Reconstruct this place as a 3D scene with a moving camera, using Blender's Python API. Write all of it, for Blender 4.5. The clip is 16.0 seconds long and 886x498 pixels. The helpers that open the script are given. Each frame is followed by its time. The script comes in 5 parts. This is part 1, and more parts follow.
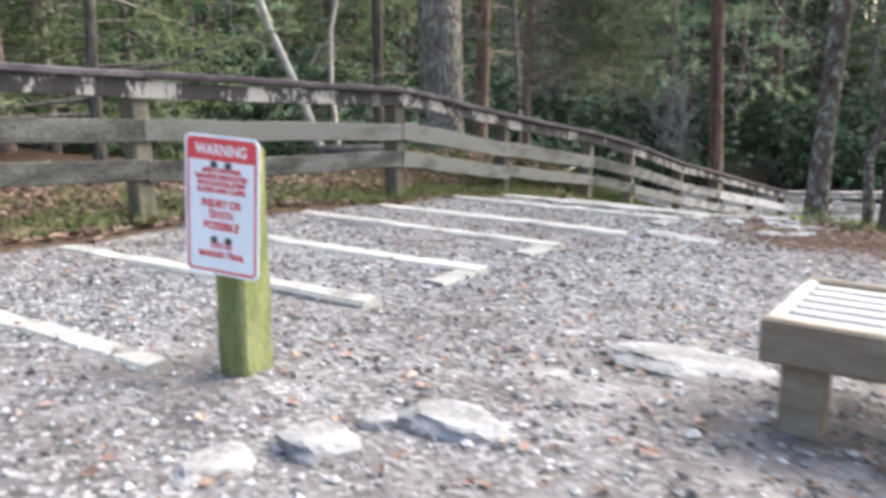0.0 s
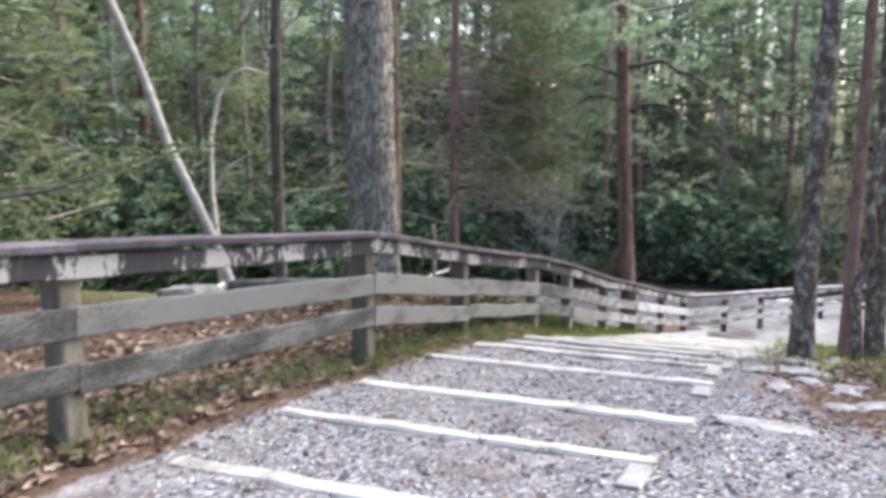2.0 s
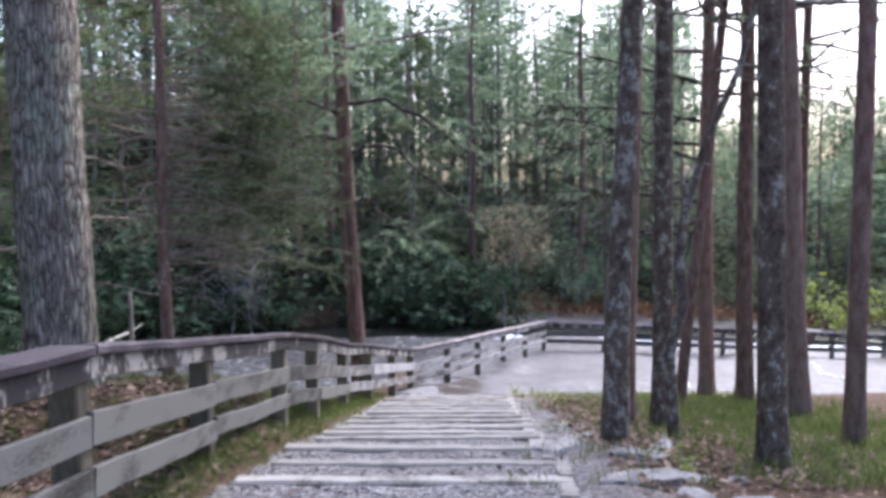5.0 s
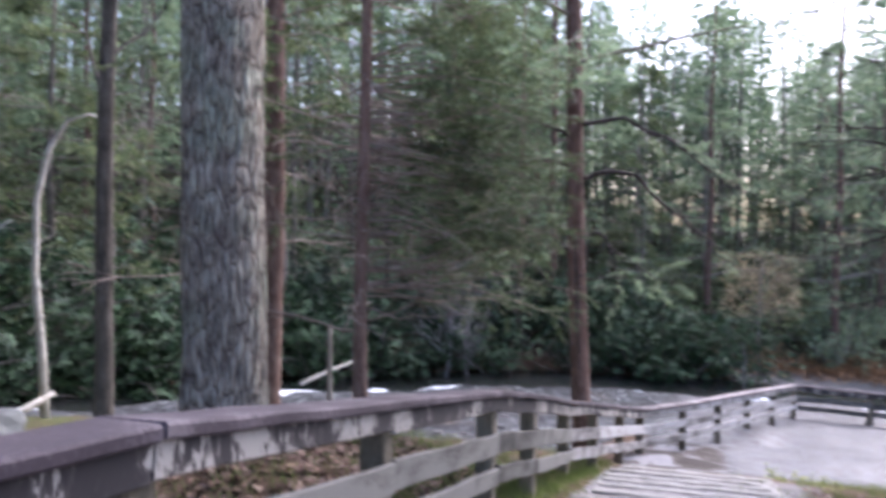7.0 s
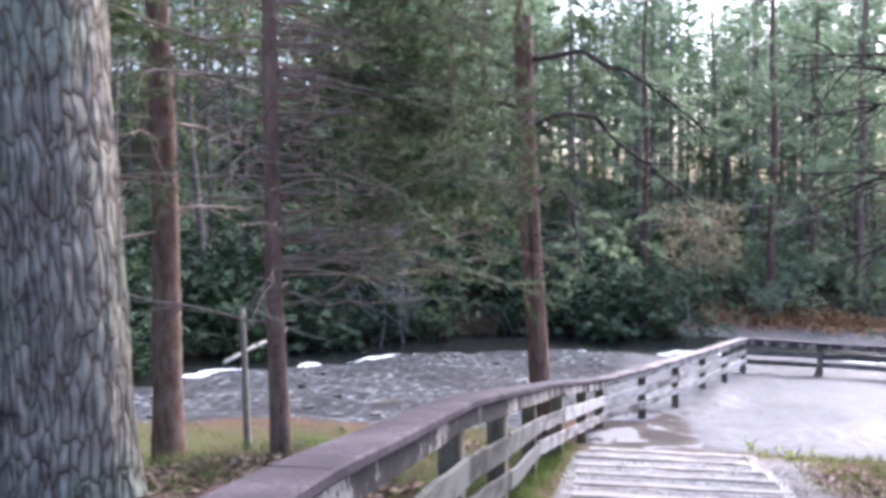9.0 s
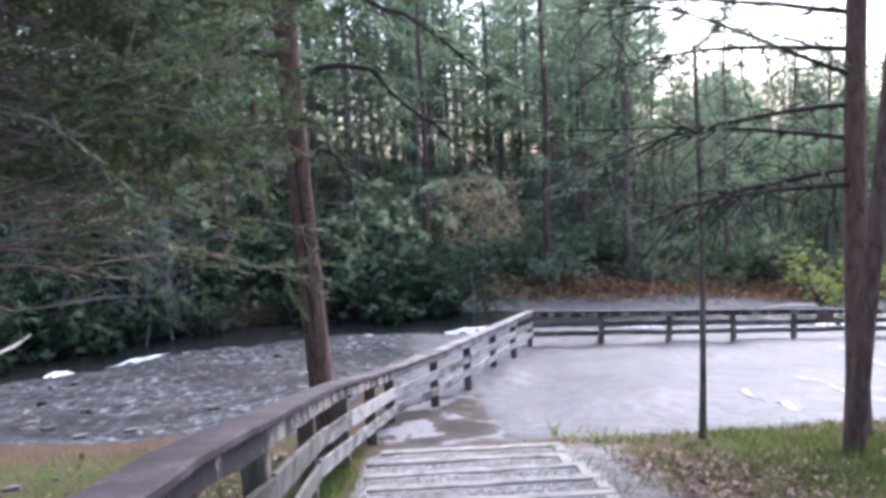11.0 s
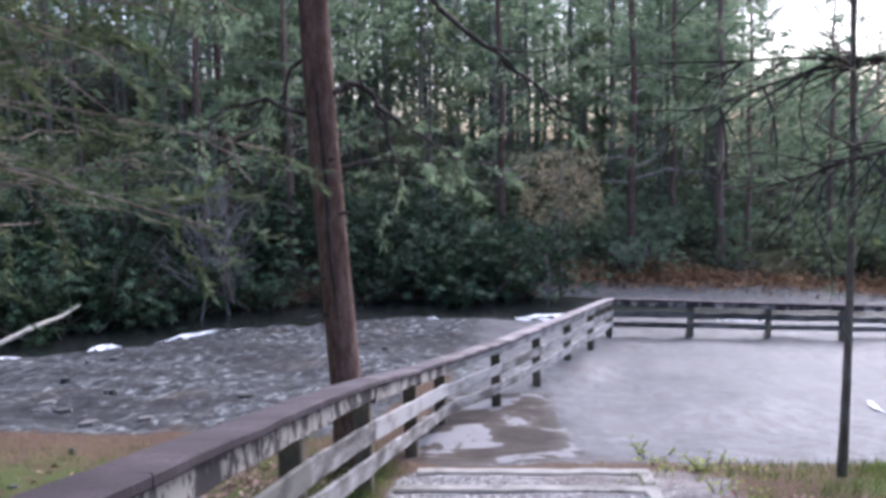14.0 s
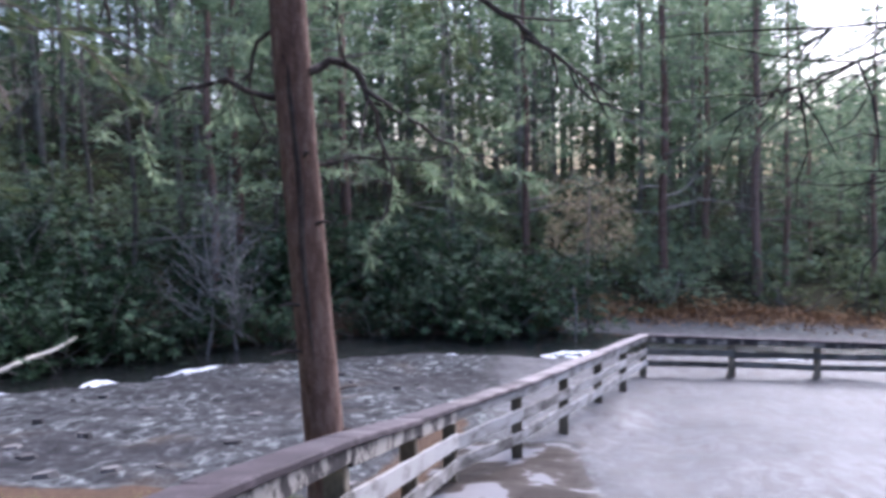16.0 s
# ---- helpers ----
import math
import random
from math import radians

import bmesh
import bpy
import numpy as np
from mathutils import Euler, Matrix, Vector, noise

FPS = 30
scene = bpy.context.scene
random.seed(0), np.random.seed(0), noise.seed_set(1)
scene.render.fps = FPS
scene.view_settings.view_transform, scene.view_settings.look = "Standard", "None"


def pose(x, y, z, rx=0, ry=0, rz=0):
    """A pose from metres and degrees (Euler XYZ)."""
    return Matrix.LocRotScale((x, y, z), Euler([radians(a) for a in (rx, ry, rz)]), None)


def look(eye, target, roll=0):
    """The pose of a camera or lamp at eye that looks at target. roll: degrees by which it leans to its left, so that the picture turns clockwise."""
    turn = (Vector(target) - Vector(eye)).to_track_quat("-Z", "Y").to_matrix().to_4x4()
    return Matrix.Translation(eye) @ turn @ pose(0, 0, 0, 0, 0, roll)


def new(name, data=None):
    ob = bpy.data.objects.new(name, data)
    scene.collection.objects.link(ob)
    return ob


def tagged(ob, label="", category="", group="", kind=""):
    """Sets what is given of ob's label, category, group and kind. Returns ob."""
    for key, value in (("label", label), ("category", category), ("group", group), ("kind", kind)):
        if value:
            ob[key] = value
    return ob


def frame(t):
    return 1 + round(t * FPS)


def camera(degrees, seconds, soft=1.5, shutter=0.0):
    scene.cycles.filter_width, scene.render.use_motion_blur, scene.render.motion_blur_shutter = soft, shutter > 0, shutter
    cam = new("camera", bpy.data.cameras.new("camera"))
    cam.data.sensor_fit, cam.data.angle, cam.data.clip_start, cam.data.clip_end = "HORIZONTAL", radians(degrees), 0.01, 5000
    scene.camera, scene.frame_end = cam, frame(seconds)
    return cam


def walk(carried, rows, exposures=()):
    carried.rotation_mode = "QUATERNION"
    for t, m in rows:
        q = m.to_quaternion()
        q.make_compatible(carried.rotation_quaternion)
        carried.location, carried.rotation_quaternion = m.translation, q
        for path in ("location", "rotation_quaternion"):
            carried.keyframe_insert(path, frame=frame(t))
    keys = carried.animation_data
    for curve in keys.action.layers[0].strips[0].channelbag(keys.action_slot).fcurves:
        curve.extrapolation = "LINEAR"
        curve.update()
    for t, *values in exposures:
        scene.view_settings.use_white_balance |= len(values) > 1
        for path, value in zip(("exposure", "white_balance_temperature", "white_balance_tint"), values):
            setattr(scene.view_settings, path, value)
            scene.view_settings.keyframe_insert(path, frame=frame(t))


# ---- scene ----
# ---- camera and walk ----
cam = camera(54.7, 16.0, 3.6, 0.4)
METRES, EYE = 14.0, 1.5
ROWS = [
    (0.0, 0.0, 0.0, 0.0, 0.02, -12.36, -0.11),
    (0.5, -0.0203, 0.0245, 0.006, 1.35, -11.05, 0.78),
    (1.0, -0.038, 0.0523, 0.0124, -1.0, -9.72, 0.11),
    (1.5, -0.055, 0.0825, 0.0198, -3.92, -7.0, -0.83),
    (2.0, -0.0715, 0.1092, 0.027, -9.96, -6.48, 0.07),
    (2.5, -0.077, 0.1402, 0.0296, -15.12, -4.71, 1.7),
    (3.0, -0.0904, 0.1687, 0.0332, -18.76, -3.46, 1.41),
    (3.5, -0.092, 0.1938, 0.0364, -21.87, -2.32, 1.68),
    (4.0, -0.093, 0.2197, 0.0363, -26.97, -3.26, 0.6),
    (4.2, -0.0922, 0.2304, 0.0361, -28.88, -4.13, 0.65),
    (5.2, -0.0679, 0.2871, 0.0325, -31.60, -3.70, 0.80),
    (6.3, -0.0360, 0.3564, 0.0267, -32.30, -2.79, 0.87),
    (6.5, -0.0308, 0.3701, 0.0249, -31.25, -3.96, 0.87),
    (7.0, -0.0213, 0.4054, 0.0215, -16.66, -1.07, -0.95),
    (7.5, -0.0156, 0.4393, 0.0226, -13.05, 0.26, 0.15),
    (8.0, -0.0069, 0.4695, 0.0213, -13.91, -1.71, 0.88),
    (8.5, 0.0051, 0.5043, 0.0199, -15.45, -3.08, 0.77),
    (9.0, 0.0132, 0.5375, 0.0188, -21.51, -3.73, 1.01),
    (9.5, 0.0299, 0.5699, 0.0105, -23.01, -5.77, 1.52),
    (10.0, 0.0432, 0.5981, 0.0101, -30.17, -3.02, 2.24),
    (10.2, 0.0487, 0.6083, 0.0098, -33.28, -5.39, 2.39),
    (11.2, 0.0857, 0.6536, 0.0021, -36.20, -5.30, 2.50),
    (12.3, 0.1249, 0.6980, -0.0066, -35.82, -6.67, 2.51),
    (12.5, 0.1319, 0.7064, -0.0088, -36.62, -4.4, 2.5),
    (13.0, 0.1485, 0.7272, -0.0141, -30.35, -4.49, 2.2),
    (13.5, 0.1652, 0.7461, -0.0182, -27.09, -4.47, 1.52),
    (14.0, 0.1817, 0.7678, -0.0231, -30.75, -6.26, 1.38),
    (14.5, 0.2019, 0.7863, -0.0291, -26.22, -5.61, 4.47),
    (15.0, 0.2164, 0.8089, -0.0354, -28.63, -2.69, 1.6),
    (15.5, 0.2367, 0.8358, -0.0424, -25.75, -3.35, 1.81),
    (16.0, 0.2516, 0.8634, -0.0447, -29.02, -3.85, 1.25),
]
EXPOSURES = [(0.0, 1.95, 6400, 8), (1.5, 2.02, 6300, 10), (2.5, 2.1, 6050, 14), (3.5, 1.66, 5850, 18), (4.0, 1.6, 5800, 18), (6.5, 1.6, 5750, 20), (7.5, 1.98, 5750, 23), (8.5, 2.15, 5700, 22), (10.0, 1.74, 5600, 18), (12.5, 1.54, 5550, 18), (13.5, 1.36, 5550, 19), (16.0, 1.54, 5500, 21)]
walk(cam, [(t, pose(METRES * x, METRES * y, EYE + METRES * z, 90 + pitch, roll, yaw)) for t, x, y, z, yaw, pitch, roll in ROWS], EXPOSURES)

# ---- sky and sun ----
world = bpy.data.worlds.new("world")
scene.world = world
world.use_nodes = True
wn = world.node_tree
sky = wn.nodes.new("ShaderNodeTexSky")
sky.sky_type = "NISHITA"
sky.sun_disc = False
sky.sun_elevation = radians(48.4)
sky.sun_rotation = radians(60.4)
sky.air_density, sky.dust_density, sky.ozone_density = 1.0, 5.0, 1.5
wn.links.new(sky.outputs[0], wn.nodes["Background"].inputs[0])
wn.nodes["Background"].inputs[1].default_value = 0.15
sun = new("sun", bpy.data.lights.new("sun", "SUN"))
sun.data.energy, sun.data.angle, sun.data.color = 1.9, radians(65), (1.0, 0.98, 0.96)
sun.matrix_world = look((10.2, 5.8, 13.2), (0, 0, 0))


# ---- materials ----
AX, AY = 0.5524, 0.8336  # the way down the stairs


def mat(name, ramp, scale=8.0, fine=60.0, rough=0.8, bump=0.3, dist=0.01, stretch=(1, 1, 1), spread=0.0, island=0.0,
        coords="Object", spec=0.4, detail=6.0, transl=0.0, rough_var=0.0):
    """A surface of noise at two scales: ramp is a list of (place, colour)."""
    m = bpy.data.materials.new(name)
    m.use_nodes = True
    nt = m.node_tree
    b = nt.nodes["Principled BSDF"]
    b.inputs["Specular IOR Level"].default_value = spec
    co = nt.nodes.new("ShaderNodeTexCoord")
    mp = nt.nodes.new("ShaderNodeMapping")
    mp.inputs["Scale"].default_value = stretch
    nt.links.new(co.outputs[coords], mp.inputs["Vector"])
    n1 = nt.nodes.new("ShaderNodeTexNoise")
    n1.inputs["Scale"].default_value, n1.inputs["Detail"].default_value = scale, detail
    n2 = nt.nodes.new("ShaderNodeTexNoise")
    n2.inputs["Scale"].default_value, n2.inputs["Detail"].default_value = fine, 4.0
    for n in (n1, n2):
        nt.links.new(mp.outputs[0], n.inputs["Vector"])
    mix = nt.nodes.new("ShaderNodeMath")
    mix.operation = "MULTIPLY_ADD"
    mix.inputs[1].default_value, mix.inputs[2].default_value = 0.45, 0.0
    nt.links.new(n2.outputs[0], mix.inputs[0])
    add = nt.nodes.new("ShaderNodeMath")
    add.operation = "MULTIPLY_ADD"
    add.inputs[1].default_value = 0.75
    nt.links.new(n1.outputs[0], add.inputs[0])
    nt.links.new(mix.outputs[0], add.inputs[2])
    last = add
    for amount, kind in ((spread, "ShaderNodeObjectInfo"), (island, "ShaderNodeNewGeometry")):
        if amount:
            info = nt.nodes.new(kind)
            out = info.outputs["Random"] if kind == "ShaderNodeObjectInfo" else info.outputs["Random Per Island"]
            var = nt.nodes.new("ShaderNodeMath")
            var.operation = "MULTIPLY_ADD"
            var.inputs[1].default_value = amount
            nt.links.new(out, var.inputs[0])
            nt.links.new(last.outputs[0], var.inputs[2])
            off = nt.nodes.new("ShaderNodeMath")
            off.operation = "SUBTRACT"
            off.inputs[1].default_value = amount / 2
            nt.links.new(var.outputs[0], off.inputs[0])
            last = off
    cr = nt.nodes.new("ShaderNodeValToRGB")
    while len(cr.color_ramp.elements) < len(ramp):
        cr.color_ramp.elements.new(0.5)
    for e, (p, c) in zip(cr.color_ramp.elements, ramp):
        e.position, e.color = p, (*c, 1)
    nt.links.new(last.outputs[0], cr.inputs[0])
    nt.links.new(cr.outputs[0], b.inputs["Base Color"])
    b.inputs["Roughness"].default_value = rough
    if rough_var:
        rv = nt.nodes.new("ShaderNodeMath")
        rv.operation = "MULTIPLY_ADD"
        rv.inputs[1].default_value, rv.inputs[2].default_value = rough_var, rough - rough_var / 2
        nt.links.new(n1.outputs[0], rv.inputs[0])
        nt.links.new(rv.outputs[0], b.inputs["Roughness"])
    if bump:
        bp = nt.nodes.new("ShaderNodeBump")
        bp.inputs["Strength"].default_value, bp.inputs["Distance"].default_value = bump, dist
        nt.links.new(add.outputs[0], bp.inputs["Height"])
        nt.links.new(bp.outputs[0], b.inputs["Normal"])
    if transl:
        tr = nt.nodes.new("ShaderNodeBsdfTranslucent")
        nt.links.new(cr.outputs[0], tr.inputs[0])
        ms = nt.nodes.new("ShaderNodeMixShader")
        ms.inputs[0].default_value = transl
        nt.links.new(b.outputs[0], ms.inputs[1])
        nt.links.new(tr.outputs[0], ms.inputs[2])
        nt.links.new(ms.outputs[0], nt.nodes["Material Output"].inputs[0])
    return m


M_RAIL = mat("weathered_rail", [(0.36, (0.023, 0.021, 0.017)), (0.52, (0.066, 0.063, 0.053)), (0.68, (0.15, 0.145, 0.128))], 2.2, 30, 0.85, 0.5, 0.004, (1, 1, 3), spread=0.25)
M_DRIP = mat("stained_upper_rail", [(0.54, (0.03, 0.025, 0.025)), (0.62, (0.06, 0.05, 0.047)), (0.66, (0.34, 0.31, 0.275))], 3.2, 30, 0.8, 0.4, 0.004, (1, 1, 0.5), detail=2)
M_CAP = mat("damp_cap_board", [(0.3, (0.02, 0.014, 0.017)), (0.6, (0.048, 0.036, 0.042)), (0.8, (0.12, 0.1, 0.106))], 3.0, 50, 0.8, 0.5, 0.004, (1, 1, 1), spread=0.15, spec=0.32)
M_PALERAIL = mat("bleached_rail", [(0.38, (0.05, 0.044, 0.04)), (0.48, (0.13, 0.12, 0.11)), (0.6, (0.26, 0.248, 0.235)), (0.7, (0.36, 0.35, 0.34))], 2.6, 34, 0.85, 0.5, 0.004, (1, 1, 3), spread=0.22)
M_PALECAP = mat("bleached_cap_board", [(0.38, (0.045, 0.035, 0.036)), (0.5, (0.095, 0.08, 0.081)), (0.66, (0.22, 0.195, 0.193))], 2.4, 40, 0.8, 0.5, 0.004, (1, 1, 1), spread=0.2, spec=0.2)
M_POST = mat("weathered_post", [(0.3, (0.044, 0.0384, 0.028)), (0.55, (0.12, 0.1, 0.068)), (0.75, (0.216, 0.184, 0.136))], 4, 40, 0.85, 0.5, 0.005, (2, 2, 0.5), spread=0.2)
M_ALGAE = mat("algae_green_post", [(0.3, (0.06, 0.075, 0.02)), (0.55, (0.15, 0.17, 0.055)), (0.75, (0.27, 0.27, 0.12))], 6, 60, 0.85, 0.4, 0.004, (2, 2, 0.6))
M_TIMBER = mat("bleached_timber", [(0.36, (0.07, 0.062, 0.053)), (0.47, (0.16, 0.148, 0.128)), (0.56, (0.27, 0.257, 0.228)), (0.68, (0.34, 0.327, 0.295))], 4.5, 50, 0.85, 0.6, 0.006, (1, 1, 1), spread=0.12)
M_OLDTIMBER = mat("dirty_timber", [(0.33, (0.0535, 0.0484, 0.0419)), (0.47, (0.161, 0.151, 0.134)), (0.65, (0.241, 0.231, 0.211))], 4.5, 50, 0.85, 0.6, 0.006, (1, 1, 1), spread=0.12)
M_BENCH = mat("bench_wood", [(0.3, (0.096, 0.069, 0.045)), (0.6, (0.198, 0.156, 0.108)), (0.8, (0.276, 0.228, 0.174))], 5, 60, 0.7, 0.3, 0.003, (1, 6, 6))
M_SLAT = mat("worn_grey_slat", [(0.3, (0.18, 0.174, 0.162)), (0.7, (0.33, 0.318, 0.3))], 5, 60, 0.7, 0.3, 0.003, (1, 6, 6))
M_STONE = mat("pale_stone", [(0.34, (0.07, 0.064, 0.058)), (0.5, (0.165, 0.157, 0.15)), (0.7, (0.28, 0.27, 0.262))], 5, 40, 0.85, 0.6, 0.01, spread=0.1)
M_BOULDER = mat("lichen_grey_boulder", [(0.36, (0.02, 0.02, 0.02)), (0.5, (0.06, 0.06, 0.06)), (0.68, (0.14, 0.145, 0.14))], 4, 40, 0.9, 0.7, 0.015, spread=0.1, spec=0.2)
M_GRAVEL = mat("gravel_chips", [(0.2, (0.04, 0.037, 0.036)), (0.5, (0.12, 0.115, 0.115)), (0.72, (0.215, 0.21, 0.21)), (0.95, (0.4, 0.385, 0.37))], 6, 60, 0.85, 0.3, 0.004, island=0.75)
M_LEAF = mat("dead_leaves", [(0.15, (0.035, 0.02, 0.014)), (0.5, (0.115, 0.066, 0.045)), (0.75, (0.21, 0.13, 0.095)), (1.0, (0.34, 0.25, 0.19))], 4, 30, 0.8, 0.2, 0.003, island=0.7)
M_GRASS = mat("grass_blades", [(0.2, (0.045, 0.07, 0.015)), (0.5, (0.1, 0.15, 0.035)), (0.9, (0.24, 0.25, 0.09))], 2, 30, 0.7, 0, island=0.6, transl=0.3)
M_PINE = mat("pine_bark", [(0.28, (0.042, 0.0264, 0.0216)), (0.52, (0.138, 0.084, 0.066)), (0.75, (0.24, 0.168, 0.138))], 8, 45, 0.95, 0.8, 0.015, (2, 2, 0.7), spread=0.2, spec=0.2)
M_LICHEN = mat("lichen_bark", [(0.42, (0.045, 0.032, 0.026)), (0.58, (0.11, 0.083, 0.066)), (0.64, (0.13, 0.108, 0.086)), (0.7, (0.27, 0.255, 0.215))], 11, 40, 0.95, 0.8, 0.02, (1, 1, 0.7), spread=0.08, spec=0.15)
M_GREYBARK = mat("grey_bark", [(0.3, (0.05, 0.043, 0.036)), (0.55, (0.145, 0.125, 0.105)), (0.8, (0.27, 0.25, 0.22))], 6, 40, 0.95, 0.6, 0.01, (2, 2, 0.6), spread=0.3, spec=0.2)
M_BIRCH = mat("pale_dead_bark", [(0.3, (0.12, 0.0938, 0.0675)), (0.5, (0.345, 0.315, 0.262)), (0.8, (0.495, 0.465, 0.413))], 5, 40, 0.9, 0.5, 0.006, (1, 1, 1.5), spec=0.2)
M_TWIG = mat("dead_twigs", [(0.3, (0.1, 0.075, 0.06)), (0.6, (0.23, 0.18, 0.15)), (0.8, (0.34, 0.29, 0.26))], 6, 30, 0.9, 0, spec=0.2)
M_NEEDLE = mat("pine_needles", [(0.15, (0.085, 0.125, 0.078)), (0.5, (0.17, 0.24, 0.145)), (0.9, (0.3, 0.38, 0.225))], 0.5, 12, 0.6, 0, spread=0.35, island=0.5, transl=0.48)
M_HEMLOCK = mat("hemlock_needles", [(0.15, (0.036, 0.054, 0.024)), (0.5, (0.105, 0.14, 0.066)), (0.9, (0.23, 0.265, 0.13))], 0.6, 12, 0.65, 0, spread=0.3, island=0.5, transl=0.4)
M_SOFT = mat("soft_pine_needles", [(0.15, (0.0473, 0.0878, 0.027)), (0.5, (0.115, 0.189, 0.0675)), (0.9, (0.23, 0.324, 0.135))], 0.5, 12, 0.6, 0, spread=0.25, island=0.5, transl=0.4)
M_RHODO = mat("rhododendron_leaves", [(0.15, (0.008, 0.018, 0.009)), (0.5, (0.021, 0.044, 0.022)), (0.9, (0.07, 0.12, 0.057))], 0.8, 15, 0.65, 0, spread=0.3, island=0.6, transl=0.2, spec=0.25)
M_SPRING = mat("fresh_spring_leaves", [(0.15, (0.12, 0.17, 0.025)), (0.5, (0.24, 0.31, 0.05)), (0.9, (0.4, 0.42, 0.1))], 0.8, 15, 0.6, 0, island=0.6, transl=0.35)
M_BEECH = mat("beige_winter_leaves", [(0.15, (0.16, 0.12, 0.07)), (0.5, (0.32, 0.26, 0.15)), (0.9, (0.48, 0.4, 0.26))], 0.8, 15, 0.7, 0, island=0.6, transl=0.3)
M_WHITE = mat("sign_white", [(0.3, (0.72, 0.74, 0.76)), (0.8, (0.82, 0.83, 0.84))], 6, 60, 0.35, 0.05, 0.001)
M_RED = mat("sign_red", [(0.3, (0.62, 0.05, 0.055)), (0.8, (0.72, 0.085, 0.09))], 6, 60, 0.4, 0.05, 0.001)
M_BOLT = mat("dark_bolt", [(0.3, (0.04, 0.035, 0.03)), (0.8, (0.12, 0.1, 0.09))], 20, 90, 0.5, 0.1, 0.001)
M_LIMB = mat("dark_dead_limb", [(0.3, (0.022, 0.017, 0.016)), (0.6, (0.055, 0.044, 0.04)), (0.85, (0.12, 0.1, 0.09))], 8, 40, 0.9, 0.4, 0.006, spec=0.2)
M_GREYTWIG = mat("bleached_dead_wood", [(0.3, (0.11, 0.102, 0.093)), (0.6, (0.2, 0.19, 0.178)), (0.85, (0.29, 0.28, 0.265))], 6, 40, 0.9, 0, spec=0.2)
M_STRAW = mat("orange_pine_straw", [(0.2, (0.12, 0.06, 0.03)), (0.5, (0.26, 0.14, 0.065)), (0.9, (0.42, 0.26, 0.13))], 3, 30, 0.85, 0, island=0.5)
M_BROWN = mat("brown_board", [(0.3, (0.09, 0.05, 0.035)), (0.7, (0.17, 0.1, 0.07))], 5, 40, 0.7, 0.2, 0.003)
M_CHIP = mat("dark_rock_chip", [(0.2, (0.02, 0.019, 0.02)), (0.55, (0.06, 0.056, 0.056)), (0.9, (0.16, 0.15, 0.145))], 5, 40, 0.85, 0.4, 0.01, island=0.6)
M_FOAM = mat("white_water", [(0.38, (0.1, 0.11, 0.12)), (0.55, (0.5, 0.53, 0.56)), (0.7, (0.78, 0.8, 0.82))], 4, 14, 0.5, 0.8, 0.05)


